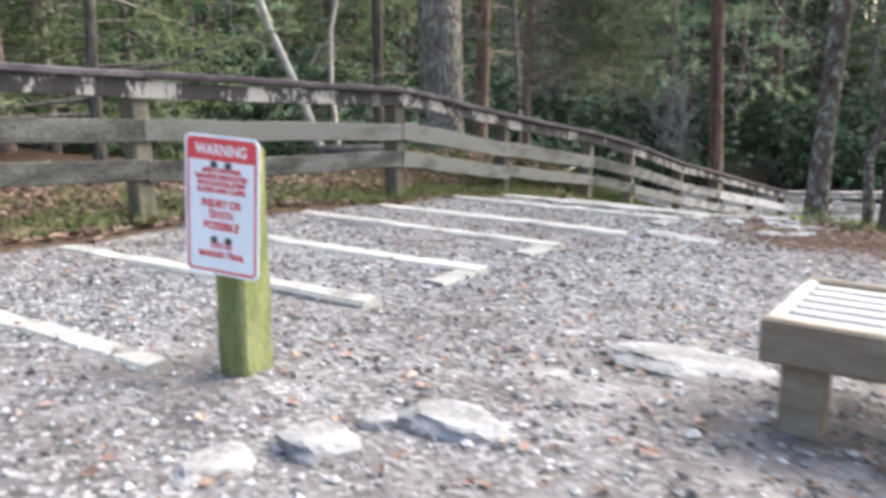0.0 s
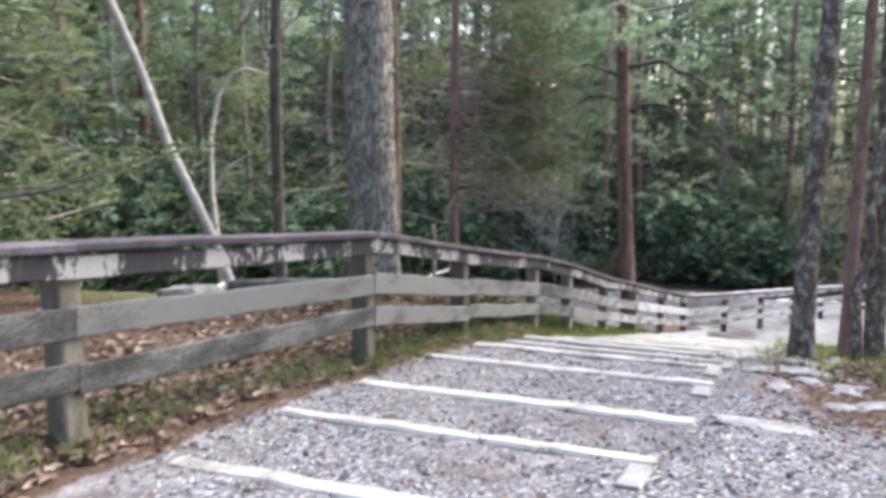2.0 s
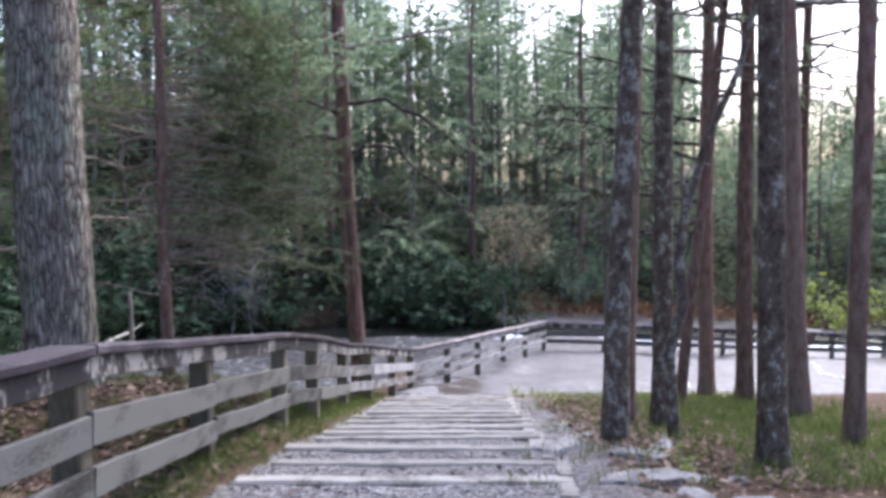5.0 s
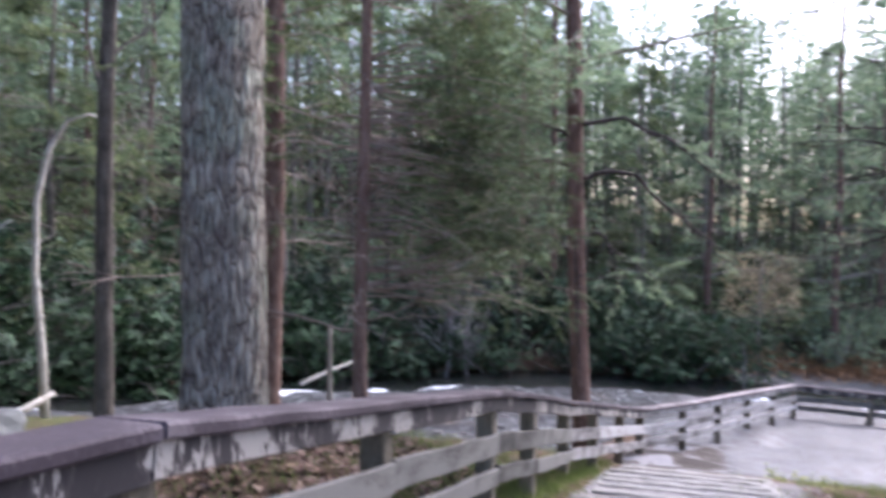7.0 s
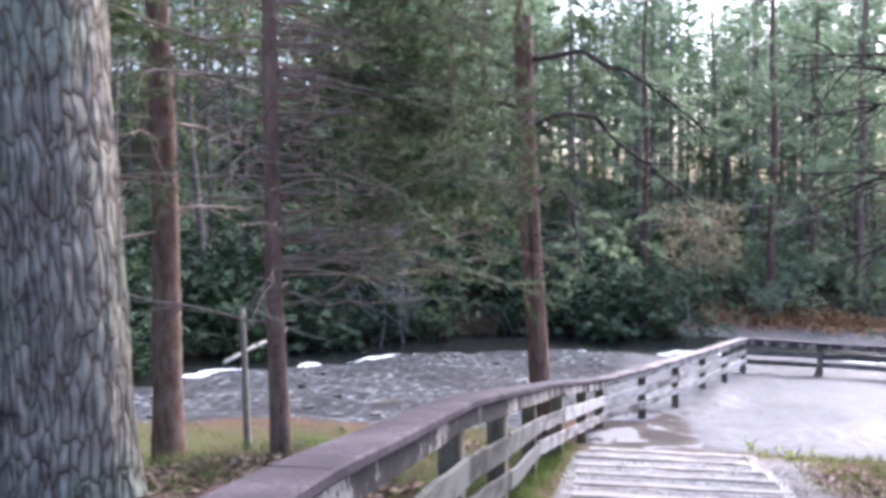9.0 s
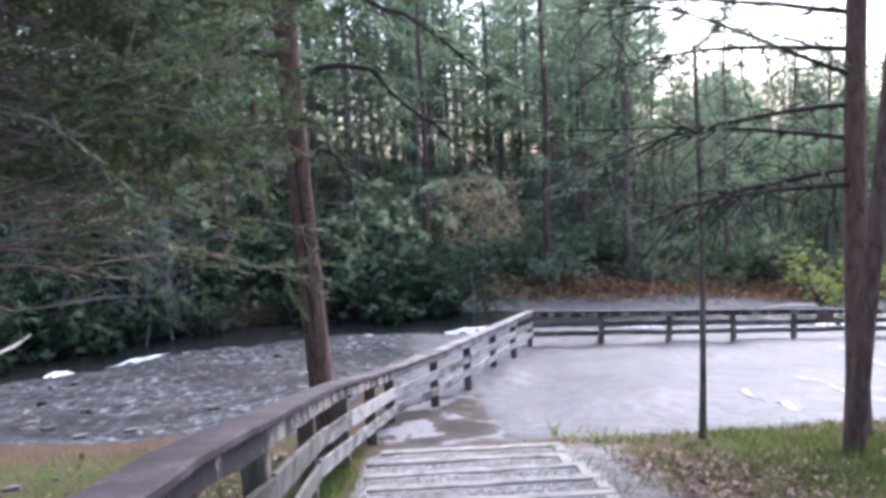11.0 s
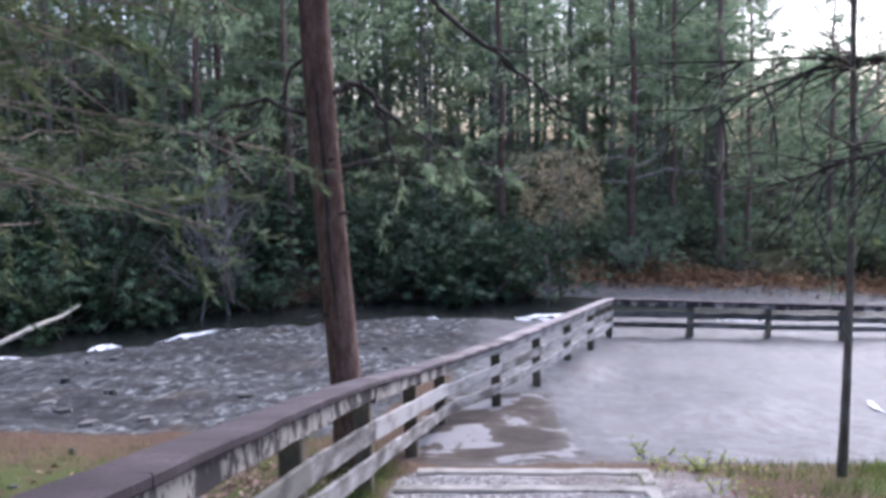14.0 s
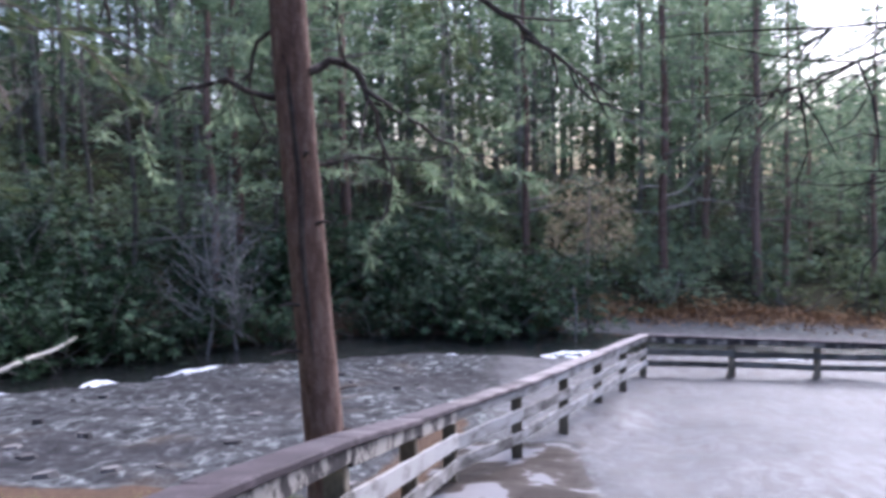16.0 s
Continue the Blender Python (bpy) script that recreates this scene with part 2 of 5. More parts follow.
def plated_bark(name, furrow, plate, pale, across, along):
    """Bark of upright plates parted by dark furrows."""
    m = bpy.data.materials.new(name)
    m.use_nodes = True
    nt = m.node_tree
    b = nt.nodes["Principled BSDF"]
    b.inputs["Roughness"].default_value, b.inputs["Specular IOR Level"].default_value = 0.95, 0.15
    L = nt.links.new
    co, mp = nt.nodes.new("ShaderNodeTexCoord"), nt.nodes.new("ShaderNodeMapping")
    mp.inputs["Scale"].default_value = (across, across, along)
    warp = nt.nodes.new("ShaderNodeTexNoise")
    warp.inputs["Scale"].default_value, warp.inputs["Detail"].default_value = 2.5, 4.0
    L(co.outputs["Object"], warp.inputs["Vector"])
    bend = nt.nodes.new("ShaderNodeVectorMath")
    bend.operation = "MULTIPLY_ADD"
    bend.inputs[1].default_value = (0.1, 0.1, 0.42)
    L(warp.outputs["Color"], bend.inputs[0])
    L(co.outputs["Object"], bend.inputs[2])
    L(bend.outputs[0], mp.inputs["Vector"])
    vor = nt.nodes.new("ShaderNodeTexVoronoi")
    vor.feature = "DISTANCE_TO_EDGE"
    vor.inputs["Scale"].default_value = 1.0
    L(mp.outputs[0], vor.inputs["Vector"])
    fine = nt.nodes.new("ShaderNodeTexNoise")
    fine.inputs["Scale"].default_value, fine.inputs["Detail"].default_value = 9.0, 8.0
    L(co.outputs["Object"], fine.inputs["Vector"])
    cr = nt.nodes.new("ShaderNodeValToRGB")
    cr.color_ramp.elements.new(0.5)
    for e, (pl, c) in zip(cr.color_ramp.elements, ((0.0, furrow), (0.07, plate), (0.24, pale))):
        e.position, e.color = pl, (*c, 1)
    L(vor.outputs["Distance"], cr.inputs[0])
    tone = nt.nodes.new("ShaderNodeValToRGB")
    for e, (pl, c) in zip(tone.color_ramp.elements, ((0.3, (0.5, 0.48, 0.47)), (0.7, (1.25, 1.28, 1.2)))):
        e.position, e.color = pl, (*c, 1)
    L(fine.outputs[0], tone.inputs[0])
    mx = nt.nodes.new("ShaderNodeMix")
    mx.data_type, mx.blend_type = "RGBA", "MULTIPLY"
    mx.inputs[0].default_value = 1.0
    L(cr.outputs[0], mx.inputs[6])
    L(tone.outputs[0], mx.inputs[7])
    moss = nt.nodes.new("ShaderNodeTexNoise")
    moss.inputs["Scale"].default_value, moss.inputs["Detail"].default_value = 2.2, 9.0
    L(co.outputs["Object"], moss.inputs["Vector"])
    where = nt.nodes.new("ShaderNodeMapRange")
    where.inputs[1].default_value, where.inputs[2].default_value, where.inputs[4].default_value = 0.5, 0.62, 0.55
    L(moss.outputs[0], where.inputs[0])
    lichen = nt.nodes.new("ShaderNodeMix")
    lichen.data_type, lichen.blend_type = "RGBA", "MULTIPLY"
    lichen.inputs[7].default_value = (0.8, 1.02, 0.93, 1)
    L(where.outputs[0], lichen.inputs[0])
    L(mx.outputs[2], lichen.inputs[6])
    L(lichen.outputs[2], b.inputs["Base Color"])
    bp = nt.nodes.new("ShaderNodeBump")
    bp.inputs["Strength"].default_value, bp.inputs["Distance"].default_value = 1.0, 0.05
    L(vor.outputs["Distance"], bp.inputs["Height"])
    L(bp.outputs[0], b.inputs["Normal"])
    return m


M_OAK = plated_bark("oak_bark", (0.06, 0.046, 0.038), (0.24, 0.205, 0.175), (0.34, 0.31, 0.27), 24.0, 4.2)


def ground_material():
    """Gravel, litter, grass, rock and mud, mixed by the sheet's own cover attributes."""
    m = bpy.data.materials.new("ground_cover")
    m.use_nodes = True
    nt = m.node_tree
    b = nt.nodes["Principled BSDF"]
    L = nt.links.new
    geo = nt.nodes.new("ShaderNodeNewGeometry")

    def noise_node(scale, detail=6.0, rough=0.6, stretch=None):
        n = nt.nodes.new("ShaderNodeTexNoise")
        n.inputs["Scale"].default_value, n.inputs["Detail"].default_value, n.inputs["Roughness"].default_value = scale, detail, rough
        src = geo.outputs["Position"]
        if stretch:
            mp = nt.nodes.new("ShaderNodeMapping")
            mp.inputs["Rotation"].default_value = (0, 0, stretch[3])
            mp.inputs["Scale"].default_value = stretch[:3]
            L(src, mp.inputs["Vector"])
            src = mp.outputs[0]
        L(src, n.inputs["Vector"])
        return n

    def ramp(src, stops):
        cr = nt.nodes.new("ShaderNodeValToRGB")
        while len(cr.color_ramp.elements) < len(stops):
            cr.color_ramp.elements.new(0.5)
        for e, (p, c) in zip(cr.color_ramp.elements, stops):
            e.position, e.color = p, (*c, 1)
        L(src, cr.inputs[0])
        return cr.outputs[0]

    def mixc(f, a, c):
        mx = nt.nodes.new("ShaderNodeMix")
        mx.data_type = "RGBA"
        L(f, mx.inputs[0])
        L(a, mx.inputs[6])
        L(c, mx.inputs[7])
        return mx.outputs[2]

    fine, mid, big = noise_node(38.0, 5), noise_node(3.0, 6), noise_node(0.45, 6)
    along, across, grid = nt.nodes.new("ShaderNodeVectorMath"), nt.nodes.new("ShaderNodeVectorMath"), nt.nodes.new("ShaderNodeCombineXYZ")
    for node, axis, k in ((along, (1.25 * AX, 1.25 * AY, 0), 0), (across, (-1.8 * AY, 1.8 * AX, 0), 1)):
        node.operation = "DOT_PRODUCT"
        node.inputs[1].default_value = axis
        L(geo.outputs["Position"], node.inputs[0])
        L(node.outputs["Value"], grid.inputs[k])
    broad = noise_node(0.22, 5, 0.6)
    vor = nt.nodes.new("ShaderNodeTexVoronoi")
    vor.inputs["Scale"].default_value = 48.0
    L(geo.outputs["Position"], vor.inputs["Vector"])
    sep0 = nt.nodes.new("ShaderNodeSeparateColor")
    L(vor.outputs["Color"], sep0.inputs[0])
    gravel = ramp(sep0.outputs[0], [(0.0, (0.05, 0.047, 0.045)), (0.45, (0.13, 0.126, 0.128)), (0.8, (0.215, 0.21, 0.212)), (1.0, (0.38, 0.37, 0.36))])
    dirt = ramp(mid.outputs[0], [(0.35, (0.07, 0.053, 0.045)), (0.56, (0.165, 0.143, 0.134)), (0.7, (0.3, 0.28, 0.265))])
    half = ramp(big.outputs[0], [(0.42, (0, 0, 0)), (0.62, (0.75, 0.75, 0.75))])
    gravel = mixc(half, gravel, dirt)
    litter = ramp(fine.outputs[0], [(0.3, (0.033, 0.022, 0.016)), (0.55, (0.085, 0.056, 0.038)), (0.75, (0.165, 0.115, 0.08))])
    green = ramp(fine.outputs[0], [(0.3, (0.024, 0.034, 0.01)), (0.6, (0.068, 0.082, 0.028)), (0.8, (0.14, 0.125, 0.062))])
    seams = noise_node(2.3, 12, 0.74)
    seams.inputs["Distortion"].default_value = 0.6
    L(grid.outputs[0], seams.inputs["Vector"])
    rock = ramp(seams.outputs[0], [(0.4, (0.009, 0.009, 0.01)), (0.46, (0.03, 0.031, 0.033)), (0.52, (0.052, 0.054, 0.058)), (0.56, (0.1, 0.108, 0.106)), (0.62, (0.24, 0.258, 0.25))])
    stain = ramp(big.outputs[0], [(0.56, (0, 0, 0)), (0.68, (0.55, 0.55, 0.55))])
    brown = ramp(fine.outputs[0], [(0.3, (0.07, 0.05, 0.033)), (0.7, (0.14, 0.1, 0.066))])
    rock = mixc(stain, rock, brown)
    pale = ramp(seams.outputs[0], [(0.36, (0.035, 0.03, 0.028)), (0.42, (0.042, 0.038, 0.038)), (0.5, (0.073, 0.071, 0.076)), (0.6, (0.11, 0.107, 0.117))])
    dim = ramp(broad.outputs[0], [(0.45, (0, 0, 0)), (0.56, (0.85, 0.85, 0.85))])
    grey = ramp(seams.outputs[0], [(0.36, (0.05, 0.046, 0.046)), (0.5, (0.045, 0.044, 0.049)), (0.62, (0.09, 0.09, 0.098))])
    pale = mixc(dim, pale, grey)
    dark = ramp(seams.outputs[0], [(0.4, (0.014, 0.014, 0.015)), (0.56, (0.035, 0.034, 0.037)), (0.62, (0.1, 0.1, 0.105))])
    patch = noise_node(0.38, 6, 0.65)
    shade = ramp(patch.outputs[0], [(0.44, (0.9, 0.9, 0.9)), (0.56, (0, 0, 0))])
    rock = mixc(shade, rock, dark)
    puddle_sheen = noise_node(1.5, 4, 0.5)
    # brown mud; the pale last stop paints the sky's reflection in its puddles
    mud = ramp(puddle_sheen.outputs[0], [(0.4, (0.03, 0.024, 0.02)), (0.54, (0.055, 0.046, 0.04)), (0.565, (0.17, 0.166, 0.172))])
    humus = ramp(mid.outputs[0], [(0.35, (0.02, 0.017, 0.012)), (0.5, (0.038, 0.04, 0.02)), (0.62, (0.06, 0.048, 0.03)), (0.7, (0.11, 0.075, 0.045))])
    cover = nt.nodes.new("ShaderNodeVertexColor")
    cover.layer_name = "cover"
    sep = nt.nodes.new("ShaderNodeSeparateColor")
    L(cover.outputs[0], sep.inputs[0])
    wet = nt.nodes.new("ShaderNodeVertexColor")
    wet.layer_name = "slab"
    sep2 = nt.nodes.new("ShaderNodeSeparateColor")
    L(wet.outputs[0], sep2.inputs[0])

    def edge(out):
        """Ragged edge for a cover."""
        a = nt.nodes.new("ShaderNodeMath")
        a.operation = "MULTIPLY_ADD"
        a.inputs[1].default_value = 0.9
        L(mid.outputs[0], a.inputs[0])
        L(out, a.inputs[2])
        r = nt.nodes.new("ShaderNodeMapRange")
        r.inputs[1].default_value, r.inputs[2].default_value = 0.85, 1.05
        L(a.outputs[0], r.inputs[0])
        return r.outputs[0]

    c = mixc(edge(sep.outputs[1]), litter, green)
    c = mixc(edge(sep.outputs[0]), c, gravel)
    rk = edge(sep.outputs[2])
    c = mixc(rk, c, rock)
    c = mixc(edge(sep2.outputs[0]), c, pale)
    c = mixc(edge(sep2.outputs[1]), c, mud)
    c = mixc(edge(sep2.outputs[2]), c, humus)
    L(c, b.inputs["Base Color"])
    rr = nt.nodes.new("ShaderNodeMapRange")
    rr.inputs[3].default_value, rr.inputs[4].default_value = 0.95, 0.72
    L(rk, rr.inputs[0])
    rp = nt.nodes.new("ShaderNodeMapRange")
    rp.inputs[3].default_value, rp.inputs[4].default_value = 0.0, 0.22
    L(sep2.outputs[0], rp.inputs[0])
    less = nt.nodes.new("ShaderNodeMath")
    less.operation = "SUBTRACT"
    L(rr.outputs[0], less.inputs[0])
    L(rp.outputs[0], less.inputs[1])
    L(less.outputs[0], b.inputs["Roughness"])
    gl = nt.nodes.new("ShaderNodeMapRange")
    gl.inputs[3].default_value, gl.inputs[4].default_value = 0.08, 0.3
    L(sep2.outputs[0], gl.inputs[0])
    L(gl.outputs[0], b.inputs["Specular IOR Level"])
    hs = nt.nodes.new("ShaderNodeMath")
    hs.operation = "MULTIPLY_ADD"
    hs.inputs[1].default_value = 0.35
    L(fine.outputs[0], hs.inputs[0])
    L(mid.outputs[0], hs.inputs[2])
    bp = nt.nodes.new("ShaderNodeBump")
    bp.inputs["Strength"].default_value, bp.inputs["Distance"].default_value = 0.6, 0.06
    L(hs.outputs[0], bp.inputs["Height"])
    L(bp.outputs[0], b.inputs["Normal"])
    return m


def water_material():
    m = bpy.data.materials.new("creek_water")
    m.use_nodes = True
    nt = m.node_tree
    b = nt.nodes["Principled BSDF"]
    b.inputs["Base Color"].default_value = (0.018, 0.02, 0.019, 1)
    b.inputs["Roughness"].default_value = 0.12
    n = nt.nodes.new("ShaderNodeTexNoise")
    n.inputs["Scale"].default_value, n.inputs["Detail"].default_value = 3.0, 5.0
    geo = nt.nodes.new("ShaderNodeNewGeometry")
    nt.links.new(geo.outputs["Position"], n.inputs["Vector"])
    bp = nt.nodes.new("ShaderNodeBump")
    bp.inputs["Strength"].default_value, bp.inputs["Distance"].default_value = 0.7, 0.15
    nt.links.new(n.outputs[0], bp.inputs["Height"])
    nt.links.new(bp.outputs[0], b.inputs["Normal"])
    return m


M_GROUND, M_WATER = ground_material(), water_material()


# ---- mesh helpers ----
class Mesh:
    """Vertices and faces gathered into one mesh."""

    def __init__(self):
        self.v, self.f = [], []

    def add(self, verts, faces):
        k = len(self.v)
        self.v += [tuple(p) for p in verts]
        self.f += [tuple(i + k for i in q) for q in faces]

    def beam(self, p0, p1, w, h, cham=0.008, steps=4, wob=0.004, rng=random, up=(0, 0, 1)):
        """A board from p0 to p1, w wide and h high, with eased edges and a slight bow."""
        p0, p1 = Vector(p0), Vector(p1)
        d = (p1 - p0).normalized()
        side = d.cross(Vector(up)).normalized()
        top = side.cross(d)
        ring = []
        a, b, c = w / 2, h / 2, cham
        prof = [(-a + c, -b), (a - c, -b), (a, -b + c), (a, b - c), (a - c, b), (-a + c, b), (-a, b - c), (-a, -b + c)]
        vs, fs = [], []
        for i in range(steps + 1):
            q = p0.lerp(p1, i / steps)
            du, dv = (rng.uniform(-wob, wob), rng.uniform(-wob, wob)) if 0 < i < steps else (0, 0)
            for x, y in prof:
                vs.append(q + side * (x + du) + top * (y + dv))
        for i in range(steps):
            for j in range(8):
                k = (j + 1) % 8
                fs.append((i * 8 + j, i * 8 + k, i * 8 + 8 + k, i * 8 + 8 + j))
        fs.append(tuple(range(7, -1, -1)))
        fs.append(tuple(range(steps * 8, steps * 8 + 8)))
        self.add(vs, fs)

    def tube(self, pts, radii, sides=8, rough=0.0, rng=random):
        """A tapered round limb along pts."""
        pts = [Vector(p) for p in pts]
        vs, fs = [], []
        n = len(pts)
        for i, p in enumerate(pts):
            d = (pts[min(i + 1, n - 1)] - pts[max(i - 1, 0)]).normalized()
            ref = Vector((1, 0, 0)) if abs(d.x) < 0.8 else Vector((0, 1, 0))
            u = d.cross(ref).normalized()
            w = d.cross(u)
            for j in range(sides):
                a = 2 * math.pi * j / sides
                r = radii[i] * (1 + rng.uniform(-rough, rough))
                vs.append(p + u * (r * math.cos(a)) + w * (r * math.sin(a)))
        for i in range(n - 1):
            for j in range(sides):
                k = (j + 1) % sides
                fs.append((i * sides + j, i * sides + k, (i + 1) * sides + k, (i + 1) * sides + j))
        fs.append(tuple(range((n - 1) * sides, n * sides)))
        fs.append(tuple(range(sides - 1, -1, -1)))
        self.add(vs, fs)

    def blade(self, p, d, nrm, length, width):
        """A pointed leaf of two triangles, folded along its middle."""
        d = Vector(d).normalized()
        s = d.cross(Vector(nrm))
        s = s.normalized() if s.length > 1e-4 else d.orthogonal().normalized()
        up = s.cross(d) * (width * 0.22)
        p = Vector(p)
        mid = p + d * (length * 0.5)
        self.add([p, mid + s * (width / 2) + up, p + d * length, mid - s * (width / 2) + up], [(0, 1, 2), (0, 2, 3)])

    def mesh(self, name, smooth=False):
        me = bpy.data.meshes.new(name)
        me.from_pydata(self.v, [], self.f)
        if smooth:
            me.polygons.foreach_set("use_smooth", [True] * len(me.polygons))
        me.update()
        return me


def part(name, shape, material, parent=None, label="", smooth=False):
    me = shape.mesh(name, smooth) if isinstance(shape, Mesh) else shape
    if not me.materials:
        me.materials.append(material)
    ob = new(name, me)
    if parent:
        ob.parent = parent
    if label:
        ob["label"] = label
    return ob


def thing(name, place, label, category, group="", kind=""):
    ob = new(name)
    ob.empty_display_size = 0.1
    ob.matrix_basis = place if isinstance(place, Matrix) else Matrix.Translation(place)
    return tagged(ob, label, category, group, kind)


# ---- the lie of the land: s runs down the stairs, n to their left ----
TIMBERS = [1.8, 2.9, 3.87, 4.87, 5.88, 7.06, 8.2] + [8.2 + 0.77 * k for k in range(1, 14)]
N0, N1 = 2.35, 4.6


def xy(s, n):
    return AX * s - AY * n, AY * s + AX * n


def sn(x, y):
    return AX * x + AY * y, -AY * x + AX * y


def smooth(a, b, v):
    t = np.clip((v - a) / (b - a), 0, 1)
    return t * t * (3 - 2 * t)


def fall(s):
    """Height of the slope along s."""
    return np.interp(s, [-60, -20, 0, 2.9, 4.9, 5.9, 7.06, 8.2, 10.3, 11.75, 18.2, 21.5, 25.5, 33, 60],
                     [1.5, 0.6, 0.5, 0.42, 0.34, 0.26, 0.18, 0.04, -0.3, -0.62, -1.83, -2.5, -2.93, -3.72, -4.6])


def lie(s, n):
    """The slope with the bare slab's tilt towards the far fence's end."""
    return fall(s) - 0.08 * np.clip(-n, 0, 16) * smooth(19, 25, s)


CREEK = [(-60, 2), (-20, 15), (-8, 19), (-4, 25), (-0.5, 29.3), (3.5, 33.2), (9, 35.4), (13.5, 35.0), (18, 31.6), (22, 29.8), (27, 28.0), (33, 25.9), (40, 22.5), (55, 14), (80, -4)]
CREEK_W = 4.2


def beyond(x, y):
    """Metres past the creek's near edge (negative on the walked side)."""
    best, sign = np.full(np.shape(x), 1e9), np.zeros(np.shape(x))
    for (ax, ay), (bx, by) in zip(CREEK, CREEK[1:]):
        dx, dy = bx - ax, by - ay
        t = np.clip(((x - ax) * dx + (y - ay) * dy) / (dx * dx + dy * dy), 0, 1)
        d = np.hypot(x - ax - t * dx, y - ay - t * dy)
        side = np.where(dx * (y - ay) - dy * (x - ax) > 0, 1.0, -1.0)
        closer = d < best
        best, sign = np.where(closer, d, best), np.where(closer, side, sign)
    return best * sign


def lumps(x, y, size, seed=0.0):
    """Cheap smooth unevenness, about -1 to 1."""
    u, v = x / size + seed, y / size - seed
    return (np.sin(2.1 * u + 1.3 * np.sin(1.7 * v)) + np.sin(2.7 * v + 1.1 * np.sin(1.9 * u + 0.7)) + np.sin(1.3 * (u + v) + 2.0 * np.sin(0.9 * u - v))) / 3


def land(x, y):
    """Height of the ground, with the stairs' treads."""
    x, y = np.asarray(x, float), np.asarray(y, float)
    s, n = sn(x, y)
    sd = beyond(x, y)
    base = lie(s, n)
    bump = 0.55 * np.exp(-((n - 6.4) / 2.0) ** 2) * smooth(7.5, 10, s) * (1 - smooth(12.8, 15.5, s)) * smooth(4.7, 5.6, n)
    near = base + bump + 0.03 * lumps(x, y, 0.9) + 0.012 * lumps(x, y, 0.23, 3)
    rocky = smooth(18.5, 21, s)
    near = near + rocky * (0.12 * lumps(x, y, 1.9, 5) + 0.045 * lumps(x, y, 0.55, 7))
    stair = np.full(s.shape, np.nan)
    for a, b in zip(TIMBERS, TIMBERS[1:]):
        inside = (s >= a) & (s < b)
        za, zb = float(fall(a)), float(fall(b))
        u = np.clip((s - a - 0.06) / (b - a - 0.06), 0, 1)
        low = zb + 0.25 * (za - zb)
        tread = np.where(s < a + 0.04, za - 0.02, low + (zb - low) * u - 0.01)
        stair = np.where(inside, tread, stair)
    w = smooth(N0 - 0.25, N0 - 0.02, n) * (1 - smooth(N1 + 0.02, N1 + 0.2, n))
    w = np.where(np.isnan(stair), 0, w)
    near = near * (1 - w) + np.where(np.isnan(stair), 0, stair + 0.012 * lumps(x, y, 0.3, 2)) * w
    bed = base - 0.6
    right = smooth(17, 24, x)
    d = np.maximum(sd - CREEK_W, 0)
    hill = (1 - right) * (np.minimum(d, 1.5) * 0.6 + np.minimum(np.maximum(d - 1.5, 0), 55) * 0.33) + right * (np.minimum(d, 4.5) * 0.06 + np.minimum(np.maximum(d - 4.5, 0), 2) * 0.2 + np.minimum(np.maximum(d - 6.5, 0), 50) * (0.28 - 0.12 * smooth(30, 48, x)))
    far = base - 0.35 + hill + smooth(2, 8, d) * 0.25 * lumps(x, y, 4.0, 1)
    z = near + (bed - near) * smooth(-0.15, 0.5, sd)
    return z + (far - z) * smooth(CREEK_W - 0.6, CREEK_W + 0.3, sd)


def lz(x, y):
    return float(land(np.array([x]), np.array([y]))[0])


def spaced(bands):
    out = []
    for a, b, step in bands:
        out += list(np.arange(a, b - 1e-6, step))
    return np.array(out + [bands[-1][1]])


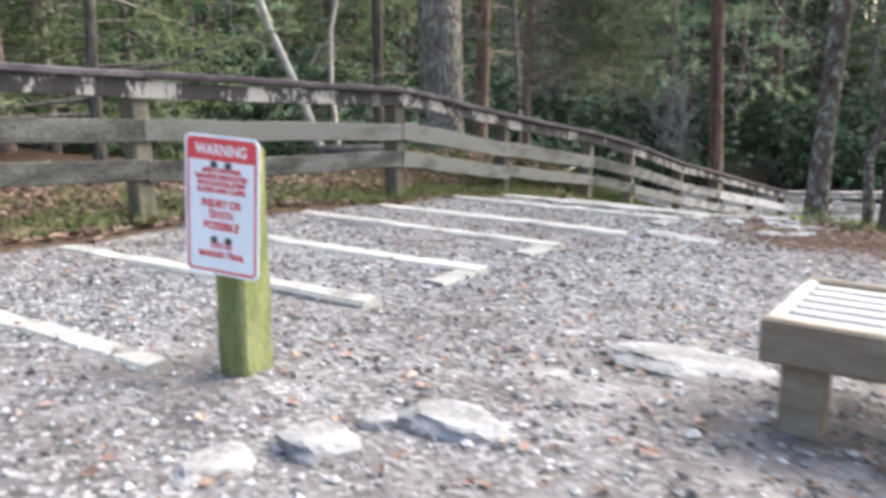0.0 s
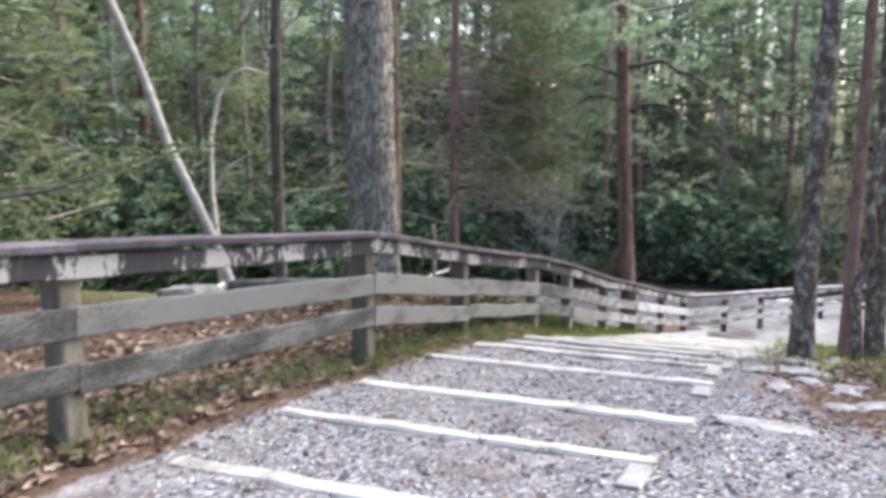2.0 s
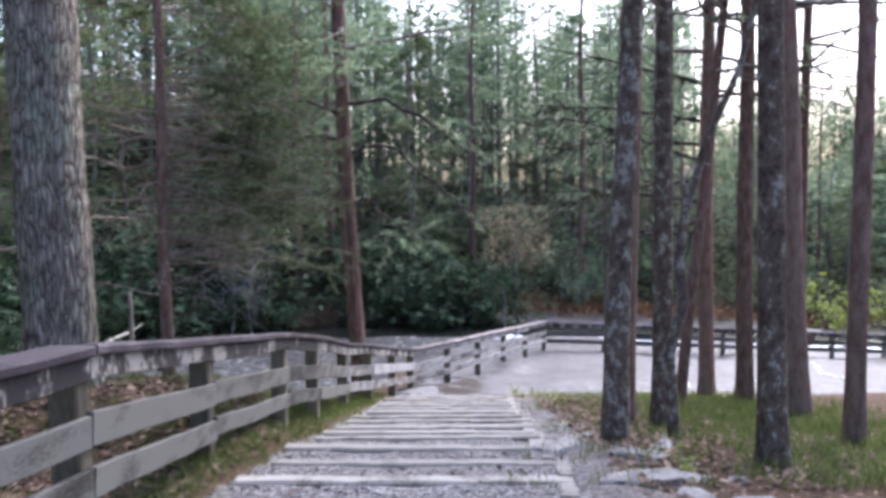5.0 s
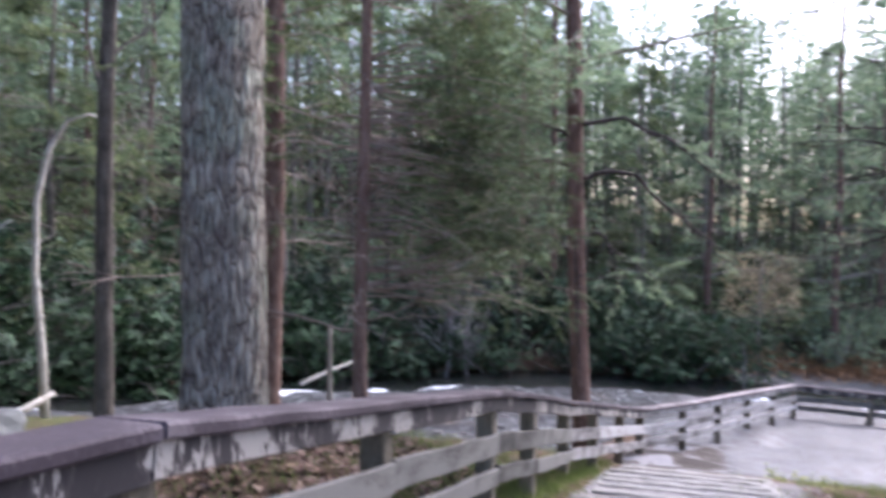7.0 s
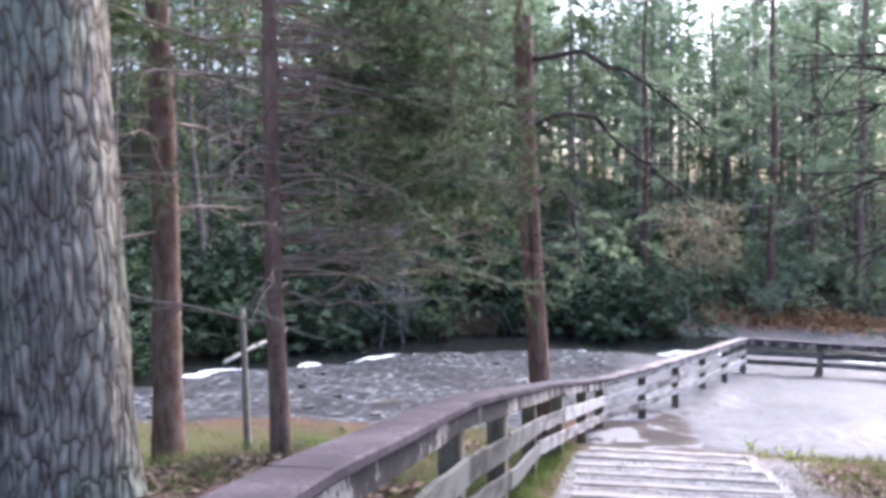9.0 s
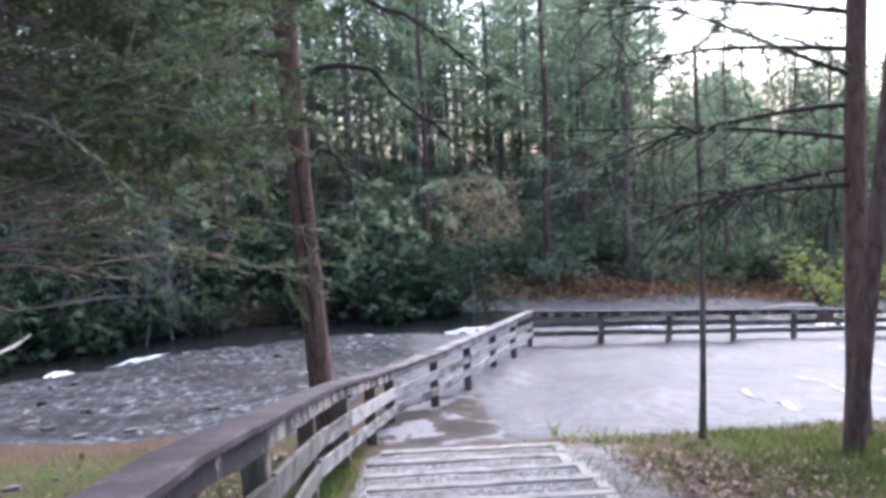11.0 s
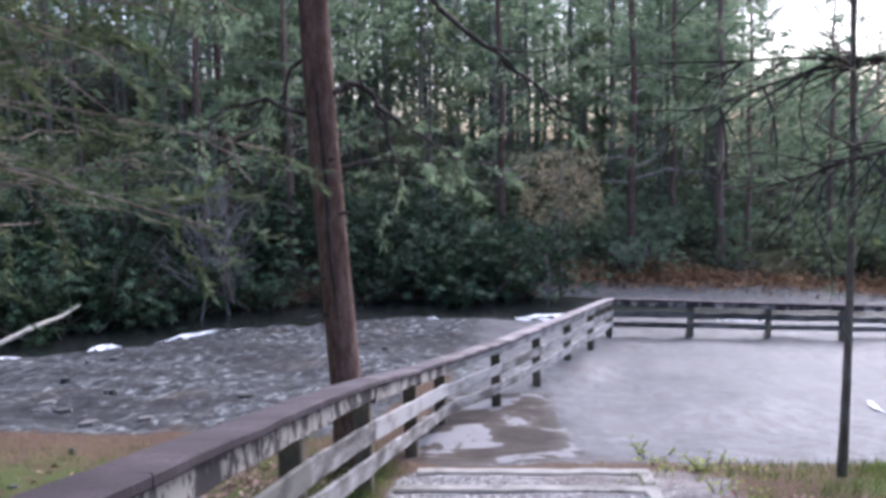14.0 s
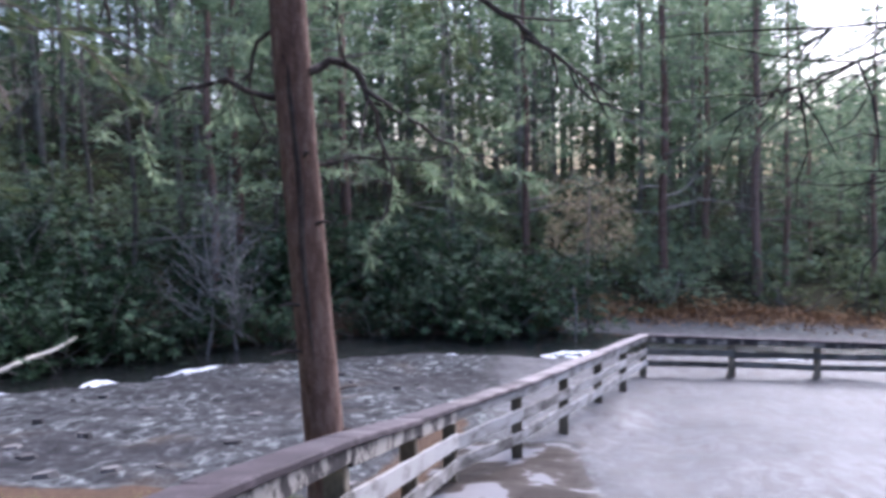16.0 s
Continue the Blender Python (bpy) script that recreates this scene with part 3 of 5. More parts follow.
def build_ground():
    ss = spaced([(-400, -40, 60), (-40, -4, 3), (-4, 0, 0.4), (0, 19.5, 0.08), (19.5, 45, 0.35), (45, 90, 2.0), (90, 450, 60)])
    ns = spaced([(-400, -50, 70), (-50, -10, 2.5), (-10, 0, 0.4), (0, 2, 0.14), (2, 5.2, 0.08), (5.2, 9, 0.16), (9, 26, 0.4), (26, 60, 2.5), (60, 400, 70)])
    S, N = np.meshgrid(ss, ns, indexing="ij")
    X, Y = AX * S - AY * N, AY * S + AX * N
    Z = land(X.ravel(), Y.ravel()).reshape(X.shape)
    a, b = S.shape
    idx = np.arange(a * b).reshape(a, b)
    faces = np.stack([idx[:-1, :-1], idx[1:, :-1], idx[1:, 1:], idx[:-1, 1:]], -1).reshape(-1, 4)
    me = bpy.data.meshes.new("ground")
    me.from_pydata(np.stack([X, Y, Z], -1).reshape(-1, 3).tolist(), [], faces.tolist())
    me.polygons.foreach_set("use_smooth", [True] * len(me.polygons))
    x, y, s, n = X.ravel(), Y.ravel(), S.ravel(), N.ravel()
    sd = beyond(x, y)
    gravel = smooth(-4, 0, n + 0.5) * (1 - smooth(4.55, 4.85, n)) * (1 - smooth(17.8, 18.8, s)) * (1 - smooth(5.0, 7.5, s) * (1 - smooth(1.4, 2.1, n)))
    left = smooth(4.7, 5.2, n) * (1 - smooth(18.5, 21.5, s))
    grass = 0.75 * np.exp(-((n + 0.2) / 1.6) ** 2) * smooth(7.2, 9, s) * (1 - smooth(17.5, 18.8, s)) + 0.5 * np.exp(-((n - 4.95) / 0.35) ** 2) * smooth(5.5, 7, s) * (1 - smooth(18, 19, s)) + 0.52 * left * smooth(8, 10.5, s) + 0.35 * smooth(5, 8, sd - CREEK_W)
    slabside = smooth(18.2, 19.2, s) * (1 - smooth(4.2, 4.9, n)) * smooth(-26, -20, n) * (sd < 0)
    slableft = smooth(-0.8, 0.9, y - 22.9 + 1.3 * np.clip(x - 4.3, 0, 3) + 0.7 * lumps(x, y, 1.3, 4)) * smooth(5.5, 6.6, n + 0.2 * (s - 20)) * smooth(-8, -5, x) * (sd < 0)
    farslab = smooth(18, 22, x) * (1 - smooth(3.6, 5.2, sd - CREEK_W)) * (sd > 0)
    rock = np.maximum(np.maximum(slabside, slableft), farslab)
    rock = np.where((sd > -0.2) & (sd < CREEK_W + 0.2), 1.0, rock)
    rock = np.where((sd > CREEK_W) & (x < 17), 0, rock)
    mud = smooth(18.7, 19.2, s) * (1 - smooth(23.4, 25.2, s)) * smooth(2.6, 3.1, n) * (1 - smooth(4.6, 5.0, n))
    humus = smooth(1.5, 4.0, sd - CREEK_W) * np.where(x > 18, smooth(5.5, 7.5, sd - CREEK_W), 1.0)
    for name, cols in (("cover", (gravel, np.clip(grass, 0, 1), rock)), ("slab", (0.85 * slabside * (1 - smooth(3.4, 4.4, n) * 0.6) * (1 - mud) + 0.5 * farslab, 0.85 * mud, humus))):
        layer = me.color_attributes.new(name, "FLOAT_COLOR", "POINT")
        data = np.ones((len(x), 4), np.float32)
        for i, c in enumerate(cols):
            data[:, i] = c
        layer.data.foreach_set("color", data.ravel())
    me.materials.append(M_GROUND)
    return tagged(new("ground", me), "sloping ground of grey gravel, leaf litter, grass and bare rock", "ground", kind="structure")


build_ground()


# ---- creek ----
def creek_points(step=0.25):
    out = []
    for (ax, ay), (bx, by) in zip(CREEK[1:-1], CREEK[2:-1]):
        k = max(1, int(math.hypot(bx - ax, by - ay) / step))
        out += [(ax + (bx - ax) * i / k, ay + (by - ay) * i / k) for i in range(k)]
    pts = np.array(out)
    for _ in range(16):
        pts[1:-1] = (pts[:-2] + 2 * pts[1:-1] + pts[2:]) / 4
    return pts


CP = creek_points()
CT = np.gradient(CP, axis=0)
CT /= np.linalg.norm(CT, axis=1)[:, None]
CN = np.stack([-CT[:, 1], CT[:, 0]], 1)


def creek_level(i):
    return float(lie(*sn(*CP[i]))) - 0.2


def build_creek():
    m = Mesh()
    cols = 9
    for i in range(len(CP)):
        for j in range(cols):
            p = CP[i] + CN[i] * (-0.5 + (CREEK_W + 0.9) * j / (cols - 1))
            m.v.append((p[0], p[1], creek_level(i) + 0.05 * float(lumps(p[0], p[1], 0.6))))
    for i in range(len(CP) - 1):
        for j in range(cols - 1):
            m.f.append((i * cols + j, (i + 1) * cols + j, (i + 1) * cols + j + 1, i * cols + j + 1))
    ob = part("water", m, M_WATER, smooth=True)
    tagged(ob, "dark fast creek water running over rock", "creek", kind="structure")
    rng = random.Random(5)

    def near_index(x, y):
        return int(np.argmin(np.hypot(CP[:, 0] - x, CP[:, 1] - y)))

    for x, y, half, a, b in ((3.4, 33.0, 1.3, 0.5, 1.2), (6.4, 34.4, 0.7, 0.3, 0.9), (9.3, 35.4, 1.6, 0.15, 0.9), (15.5, 33.7, 0.6, 0.0, 0.7), (18.5, 30.6, 1.3, 0.1, 1.3), (22.5, 29.2, 1.6, 0.2, 1.3), (25.6, 28.4, 1.6, 0.1, 1.2), (29.0, 27.3, 1.9, 0.2, 1.5), (33.5, 25.8, 2.2, 0.2, 1.5), (-3.0, 26.2, 1.0, 0.5, 1.2)):
        i0, k = near_index(x, y), int(half / 0.25)
        m = Mesh()
        rows, cols = range(max(0, i0 - k), min(len(CP) - 1, i0 + k + 1)), 12
        rows = list(rows)
        for r, i in enumerate(rows):
            fade = math.sin(math.pi * (r + 0.5) / len(rows))
            for j in range(cols):
                u = j / (cols - 1)
                w = (a + b) / 2 + (u - 0.5) * (b - a) * 0.65 * (0.3 + 0.7 * fade) + 0.12 * math.sin(i * 1.7 + x)
                p = CP[i] + CN[i] * w
                hump = 0.13 * fade * math.sin(math.pi * u)
                m.v.append((p[0], p[1], creek_level(i) + 0.02 + hump * rng.uniform(0.6, 1.2)))
        for r in range(len(rows) - 1):
            for j in range(cols - 1):
                if rng.random() < 0.1 + 2.6 * ((j - (cols - 2) / 2) / cols) ** 2:
                    continue
                m.f.append((r * cols + j, (r + 1) * cols + j, (r + 1) * cols + j + 1, r * cols + j + 1))
        ob = part("white_water", m, M_FOAM, smooth=True)
        tagged(ob, "white foaming water breaking over a rock ledge", "rapids", "rapids in the creek", kind="structure")


build_creek()


# ---- fences ----
def build_fence(label, line, group="board fences", height=1.0, rails=((-0.115, 0.125), (-0.42, 0.165), (-0.69, 0.15)), side=-1, seed=1, post=0.145, woods=None, braces=False):
    """A board fence along line, (x, y, top) at each post: posts, three rails on the path's side and a flat cap. side: -1 puts the rails to the right of its run."""
    rng = random.Random(seed)
    root = thing("fence", (0, 0, 0), label, "fence", group)
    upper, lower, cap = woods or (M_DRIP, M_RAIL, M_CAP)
    for i, (x, y, top) in enumerate(line):
        m = Mesh()
        m.beam((x, y, min(lz(x, y), top - height) - 0.25), (x, y, top - 0.045), post, post, 0.012, 5, 0.003, rng, up=(AX, AY, 0))
        part("post", m, M_POST, root)
        if braces and i:
            d = (Vector(line[i]) - Vector(line[i - 1])).normalized()
            foot = Vector((x, y, 0)) - d * 0.3 + Vector((d.y, -d.x, 0)) * 0.28
            m = Mesh()
            m.beam((foot.x, foot.y, lz(foot.x, foot.y) - 0.1), Vector((x, y, top - 0.52)) + Vector((d.y, -d.x, 0)) * 0.14 - d * 0.06, 0.1, 0.1, 0.01, 3, 0.003, rng, up=(AX, AY, 0))
            part("brace", m, M_POST, root)
    for (ax, ay, az), (bx, by, bz) in zip(line, line[1:]):
        d = Vector((bx - ax, by - ay, 0)).normalized()
        out = Vector((d.y, -d.x, 0)) * (-side)
        off = out * (post / 2 + 0.021)
        for k, (mid, tall) in enumerate(rails):
            m = Mesh()
            j0, j1 = rng.uniform(-0.02, 0.02), rng.uniform(-0.02, 0.02)
            m.beam(Vector((ax, ay, az + mid + j0)) + off, Vector((bx, by, bz + mid + j1)) + off - d * 0.004, 0.038, tall * rng.uniform(0.93, 1.03), 0.006, 6, 0.007, rng)
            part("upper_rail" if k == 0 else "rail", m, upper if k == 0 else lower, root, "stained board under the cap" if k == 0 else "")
        m = Mesh()
        m.beam(Vector((ax, ay, az - 0.025 + rng.uniform(-0.003, 0.003))) + out * 0.03, Vector((bx, by, bz - 0.025)) + out * 0.03 - d * 0.003, 0.24, 0.052, 0.01, 6, 0.005, rng)
        part("cap_board", m, cap, root, "flat weathered cap board")
    return root


C0 = (-0.47, 8.24, 1.26)
MID, LOW = (4.29, 15.56, -0.29), (8.14, 20.39, -1.52)
back = [(-0.47 - 1.70 * k, 8.24 - 2.14 * k, 1.26 + 0.17 * k) for k in (3, 2, 1)]
build_fence("weathered grey board fence with a dark flat cap beside leaf litter", back + [C0], seed=1)
build_fence("weathered board fence stepping down beside the timber stairs", [C0, (0.7, 10.2, 0.9), (2.05, 12.2, 0.54), (2.92, 13.42, 0.25), MID], seed=2)
build_fence("bleached board fence beside the foot of the timber stairs", [MID, (5.49, 17.12, -0.67), (6.82, 18.76, -1.11), LOW], seed=5, woods=(M_DRIP, M_PALERAIL, M_CAP))
build_fence("pale weathered board fence running down over bare rock", [LOW, (9.8, 21.51, -1.7), (11.62, 22.9, -1.91), (13.5, 24.36, -2.13), (15.6, 26.1, -2.41), (17.75, 27.85, -2.7)], seed=3, woods=(M_PALERAIL, M_PALERAIL, M_PALECAP))
far = [(17.8 + 2.29 * k, 27.92 - 0.72 * k, -2.71 - 0.212 * k) for k in range(0, 9)]
build_fence("dark weathered board fence across the rock above the creek", far, seed=4, braces=True)


# ---- timber stairs ----
def build_stairs():
    rng = random.Random(8)
    root = thing("stairs", (0, 0, 0), "wide outdoor stairs of bleached timbers filled with gravel", "stairs", kind="structure")
    for k, s in enumerate(TIMBERS):
        z = float(fall(s))
        nl, nr = N1 + rng.uniform(-0.1, 0.05), N0 + rng.uniform(-0.06, 0.06)
        tilt = rng.uniform(-0.012, 0.012)
        a, b = xy(s + 0.045 + rng.uniform(-0.03, 0.03), nl), xy(s + 0.045 + rng.uniform(-0.03, 0.03), nr)
        m = Mesh()
        m.beam((*a, z - 0.066 + tilt), (*b, z - 0.066 - tilt), 0.14 + rng.uniform(-0.015, 0.01), 0.15, 0.018, 14, 0.006, rng)
        part("timber", m, M_TIMBER if k < 7 else M_OLDTIMBER, root)
        if 2 <= k <= 3 or k >= 5:
            length = 0.35 if k < 5 else 0.3
            p, q = xy(s - 0.04, nr + 0.06), xy(s - length, nr + 0.06)
            m = Mesh()
            m.beam((*p, z - 0.063), (*q, z - 0.058), 0.13, 0.15, 0.016, 4, 0.005, rng)
            part("edge_timber", m, M_OLDTIMBER, root)


build_stairs()


# ---- warning sign ----
def rounded(w, h, r, depth, k=6):
    pts = []
    for cx, cz, a0 in ((w / 2 - r, h / 2 - r, 0), (-w / 2 + r, h / 2 - r, 90), (-w / 2 + r, -h / 2 + r, 180), (w / 2 - r, -h / 2 + r, 270)):
        for i in range(k + 1):
            a = radians(a0 + 90 * i / k)
            pts.append((cx + r * math.cos(a), cz + r * math.sin(a)))
    n = len(pts)
    vs = [(x, 0, z) for x, z in pts] + [(x, -depth, z) for x, z in pts]
    fs = [tuple(range(n)), tuple(range(2 * n - 1, n - 1, -1))] + [(i, i + n, (i + 1) % n + n, (i + 1) % n) for i in range(n)]
    m = Mesh()
    m.add(vs, fs)
    return m


def frame_strip(w, h, r, t, depth, k=6):
    outer, inner = rounded(w, h, r, 0, k).v, rounded(w - 2 * t, h - 2 * t, max(r - t, 0.002), 0, k).v
    n = len(outer) // 2
    vs = [(x, -depth, z) for x, _, z in outer[:n]] + [(x, -depth, z) for x, _, z in inner[:n]]
    m = Mesh()
    m.add(vs, [(i, i + n, (i + 1) % n + n, (i + 1) % n) for i in range(n)])
    return m


def text_mesh(body, size, width):
    cu = bpy.data.curves.new("text", "FONT")
    cu.body, cu.size, cu.align_x, cu.align_y, cu.extrude, cu.offset = body, size, "CENTER", "CENTER", 0.0004, 0.0009
    ob = new("text", cu)
    bpy.context.view_layer.update()
    me = bpy.data.meshes.new_from_object(ob.evaluated_get(bpy.context.evaluated_depsgraph_get()))
    bpy.data.objects.remove(ob)
    xs = [v.co.x for v in me.vertices]
    k = width / (max(xs) - min(xs))
    me.transform(Matrix.Diagonal((k, 1, 1, 1)))
    me.transform(Matrix.Rotation(radians(90), 4, "X"))
    return me


def build_sign():
    px, py = -0.69, 2.86
    z0 = lz(px, py)
    post = thing("sign_post", (px, py, z0), "square algae-green wooden post standing in the gravel", "post")
    m = Mesh()
    m.beam((0, 0, -0.3), (0, 0, 1.215 - z0), 0.14, 0.14, 0.012, 8, 0.003, random.Random(3), up=(0.55, 0.83, 0))
    part("post", m, M_ALGAE, post)
    yaw = -23.0
    sg = thing("warning_sign", pose(px - 0.03, py - 0.104, 1.035, 0, 0, yaw) @ pose(0, 0, 0, 0, 3.5, 0), "white metal warning sign with red band and lettering", "sign")
    part("panel", rounded(0.29, 0.462, 0.025, 0.003), M_WHITE, sg)
    part("red_border", frame_strip(0.272, 0.444, 0.02, 0.008, 0.0042), M_RED, sg, "thin red border line")
    band = Mesh()
    band.add([(-0.134, -0.0046, 0.15), (0.134, -0.0046, 0.15), (0.134, -0.0046, 0.212), (0.127, -0.0046, 0.22), (-0.127, -0.0046, 0.22), (-0.134, -0.0046, 0.212)], [(0, 1, 2, 3, 4, 5)])
    part("red_band", band, M_RED, sg, "red heading band")
    for body, z, size, width, material in (("WARNING", 0.183, 0.05, 0.2, M_WHITE), ("AREA CONTAINS", 0.118, 0.022, 0.15, M_RED), ("HAZARDS ASSOCIATED", 0.096, 0.022, 0.205, M_RED),
                                           ("WITH ROCKS, STEEP", 0.074, 0.022, 0.19, M_RED), ("SLOPES AND CLIFFS", 0.052, 0.022, 0.19, M_RED), ("INJURY OR", 0.008, 0.036, 0.155, M_RED),
                                           ("DEATH", -0.029, 0.036, 0.09, M_RED), ("POSSIBLE", -0.066, 0.036, 0.14, M_RED), ("STAY ON", -0.132, 0.026, 0.08, M_RED), ("MARKED TRAIL", -0.163, 0.028, 0.18, M_RED)):
        ob = part("lettering", text_mesh(body, size, width), material, sg)
        ob.location = (0, -0.0056, z)
    for x, z in ((-0.028, 0.137), (0.028, 0.137), (-0.028, -0.112), (0.028, -0.112)):
        m = Mesh()
        m.tube([(x, -0.003, z), (x, -0.009, z), (x, -0.011, z)], [0.012, 0.012, 0.006], 10)
        part("bolt", m, M_BOLT, sg)


build_sign()


# ---- bench ----
def build_bench():
    x0, y0 = 0.9, 2.31
    z0 = lz(1.2, 2.4)
    root = thing("bench", pose(x0, y0, z0, 0, 0, -35), "low backless wooden bench with grey slats on stout posts", "bench")
    top, length, deep = 0.355, 1.5, 0.54
    rng = random.Random(4)
    m = Mesh()
    m.beam((0, 0, top - 0.06), (length, 0, top - 0.06), 0.04, 0.13, 0.008, 4, 0.002, rng)
    part("front_board", m, M_BENCH, root)
    m = Mesh()
    m.beam((0, deep, top - 0.06), (length, deep, top - 0.06), 0.04, 0.13, 0.008, 4, 0.002, rng)
    part("back_board", m, M_BENCH, root)
    for x in (0.02, length - 0.02):
        m = Mesh()
        m.beam((x, 0.024, top - 0.06), (x, deep - 0.024, top - 0.06), 0.04, 0.125, 0.008, 3, 0.002, rng)
        part("end_board", m, M_SLAT, root)
    for i in range(6):
        m = Mesh()
        y = 0.066 + i * 0.0816
        m.beam((0.045, y, top - 0.022), (length - 0.045, y, top - 0.022), 0.058, 0.034, 0.006, 4, 0.002, rng)
        part("slat", m, M_SLAT, root)
    for x in (0.17, length - 0.17):
        m = Mesh()
        m.beam((x - 0.06, 0.1, -0.2), (x - 0.06, 0.1, top - 0.05), 0.12, 0.12, 0.012, 3, 0.002, rng, up=(0, 1, 0))
        part("leg", m, M_BENCH, root)


build_bench()


# ---- loose stones ----
def stone(x, y, sx, sy, sz, turn, seed, sink=0.4, material=M_STONE, label="pale angular stone half sunk in gravel"):
    rng = random.Random(seed)
    bm = bmesh.new()
    bmesh.ops.create_icosphere(bm, subdivisions=3, radius=1)
    for v in bm.verts:
        d = noise.noise(v.co * 1.3 + Vector((seed, 0, 0))) * 0.35 + noise.noise(v.co * 3.1 + Vector((0, seed, 0))) * 0.12
        v.co *= 1 + d
        v.co.z = max(-0.7, min(v.co.z, 0.62 + 0.12 * d))
        v.co = Vector((v.co.x * sx, v.co.y * sy, v.co.z * sz))
    me = bpy.data.meshes.new("stone")
    bm.to_mesh(me)
    bm.free()
    me.materials.append(material)
    ob = new("stone", me)
    ob.matrix_basis = pose(x, y, lz(x, y) + sz * sink * 0.4, rng.uniform(-4, 4), rng.uniform(-4, 4), turn)
    return tagged(ob, label, "stone", "stones in the gravel")


stone(0.88, 2.95, 0.3, 0.15, 0.045, -25, 1, label="large flat pale stone lying in gravel")
stone(0.03, 2.32, 0.17, 0.09, 0.06, -20, 2)
stone(-0.34, 2.2, 0.11, 0.1, 0.06, 30, 3)
stone(-0.19, 2.36, 0.06, 0.05, 0.04, 10, 4)
stone(-0.6, 2.08, 0.13, 0.08, 0.04, 60, 5)
stone(1.75, 6.05, 0.34, 0.1, 0.03, -35, 6, label="long pale flat stone beside the stairs")
stone(3.0, 7.9, 0.3, 0.16, 0.06, -20, 7)
stone(3.6, 8.6, 0.22, 0.13, 0.06, -50, 8)
stone(3.4, 9.4, 0.25, 0.15, 0.07, 10, 9)
stone(-2.95, 18.2, 0.6, 0.45, 0.5, 20, 11, sink=0.1, material=M_BOULDER, label="grey boulder lying in grass near the creek")
strng = random.Random(19)
for k in range(16):
    a, b = strng.uniform(6.6, 12.5), strng.uniform(1.1, 2.15)
    stone(*xy(a, b), strng.uniform(0.08, 0.2), strng.uniform(0.05, 0.11), strng.uniform(0.025, 0.04), strng.uniform(0, 180), 20 + k, label="flat pale stone bedded beside the stairs")
stone(-1.9, 16.2, 0.35, 0.2, 0.12, -20, 12, material=M_BOULDER, label="grey boulder lying in grass near the creek")


# ---- trees ----
def limb_path(p, d, length, steps, wander, droop, rng):
    pts, d = [Vector(p)], Vector(d).normalized()
    for _ in range(steps):
        d = (d + Vector((rng.gauss(0, wander), rng.gauss(0, wander), rng.gauss(0, wander) - droop))).normalized()
        pts.append(pts[-1] + d * (length / steps))
    return pts


def trunk_mesh(height, r0, r1, lean=(0, 0), sides=12, rings=24, flare=0.35, ridges=0.0, wob=0.02, seed=0):
    """A trunk with a flared foot; ridges gives it deep furrowed bark."""
    rng = random.Random(seed)
    m = Mesh()
    ph = [rng.uniform(0, 6.3) for _ in range(6)]
    for i in range(rings + 1):
        u = i / rings
        z = -0.3 + (height + 0.3) * u
        r = r0 + (r1 - r0) * u
        r *= 1 + flare * math.exp(-max(z, 0) / 0.35)
        cx = lean[0] * z + wob * math.sin(z * 0.9 + ph[0])
        cy = lean[1] * z + wob * math.sin(z * 0.7 + ph[1])
        for j in range(sides):
            a = 2 * math.pi * j / sides
            k = 1 + 0.05 * math.sin(2 * a + ph[2]) + 0.04 * math.sin(3 * a + ph[3] + z)
            if ridges:
                q = noise.noise(Vector((math.cos(a) * 7, math.sin(a) * 7, z * 1.6 + ph[4])))
                q2 = noise.noise(Vector((math.cos(a) * 16, math.sin(a) * 16, z * 4.5)))
                k += ridges * (abs(q) * 1.6 + 0.5 * abs(q2) - 0.5)
            else:
                k += rng.uniform(-0.035, 0.035)
            m.v.append((cx + r * k * math.cos(a), cy + r * k * math.sin(a), z))
    for i in range(rings):
        for j in range(sides):
            k = (j + 1) % sides
            m.f.append((i * sides + j, i * sides + k, (i + 1) * sides + k, (i + 1) * sides + j))
    m.f.append(tuple(range(rings * sides, rings * sides + sides)))
    return m


def spray(m, path, rng, tuft, width, count, spread):
    """Needle or leaf blades along a twig."""
    n = len(path) - 1
    for _ in range(count):
        u = (rng.random() ** 0.7) * n
        i = min(int(u), n - 1)
        p = path[i].lerp(path[i + 1], u - i)
        d = (path[i + 1] - path[i]).normalized() * 0.7 + Vector((rng.gauss(0, spread), rng.gauss(0, spread), rng.gauss(0, spread * 0.6)))
        m.blade(p, d, (rng.gauss(0, 0.5), rng.gauss(0, 0.5), 1), tuft * rng.uniform(0.6, 1.3), width * rng.uniform(0.7, 1.3))


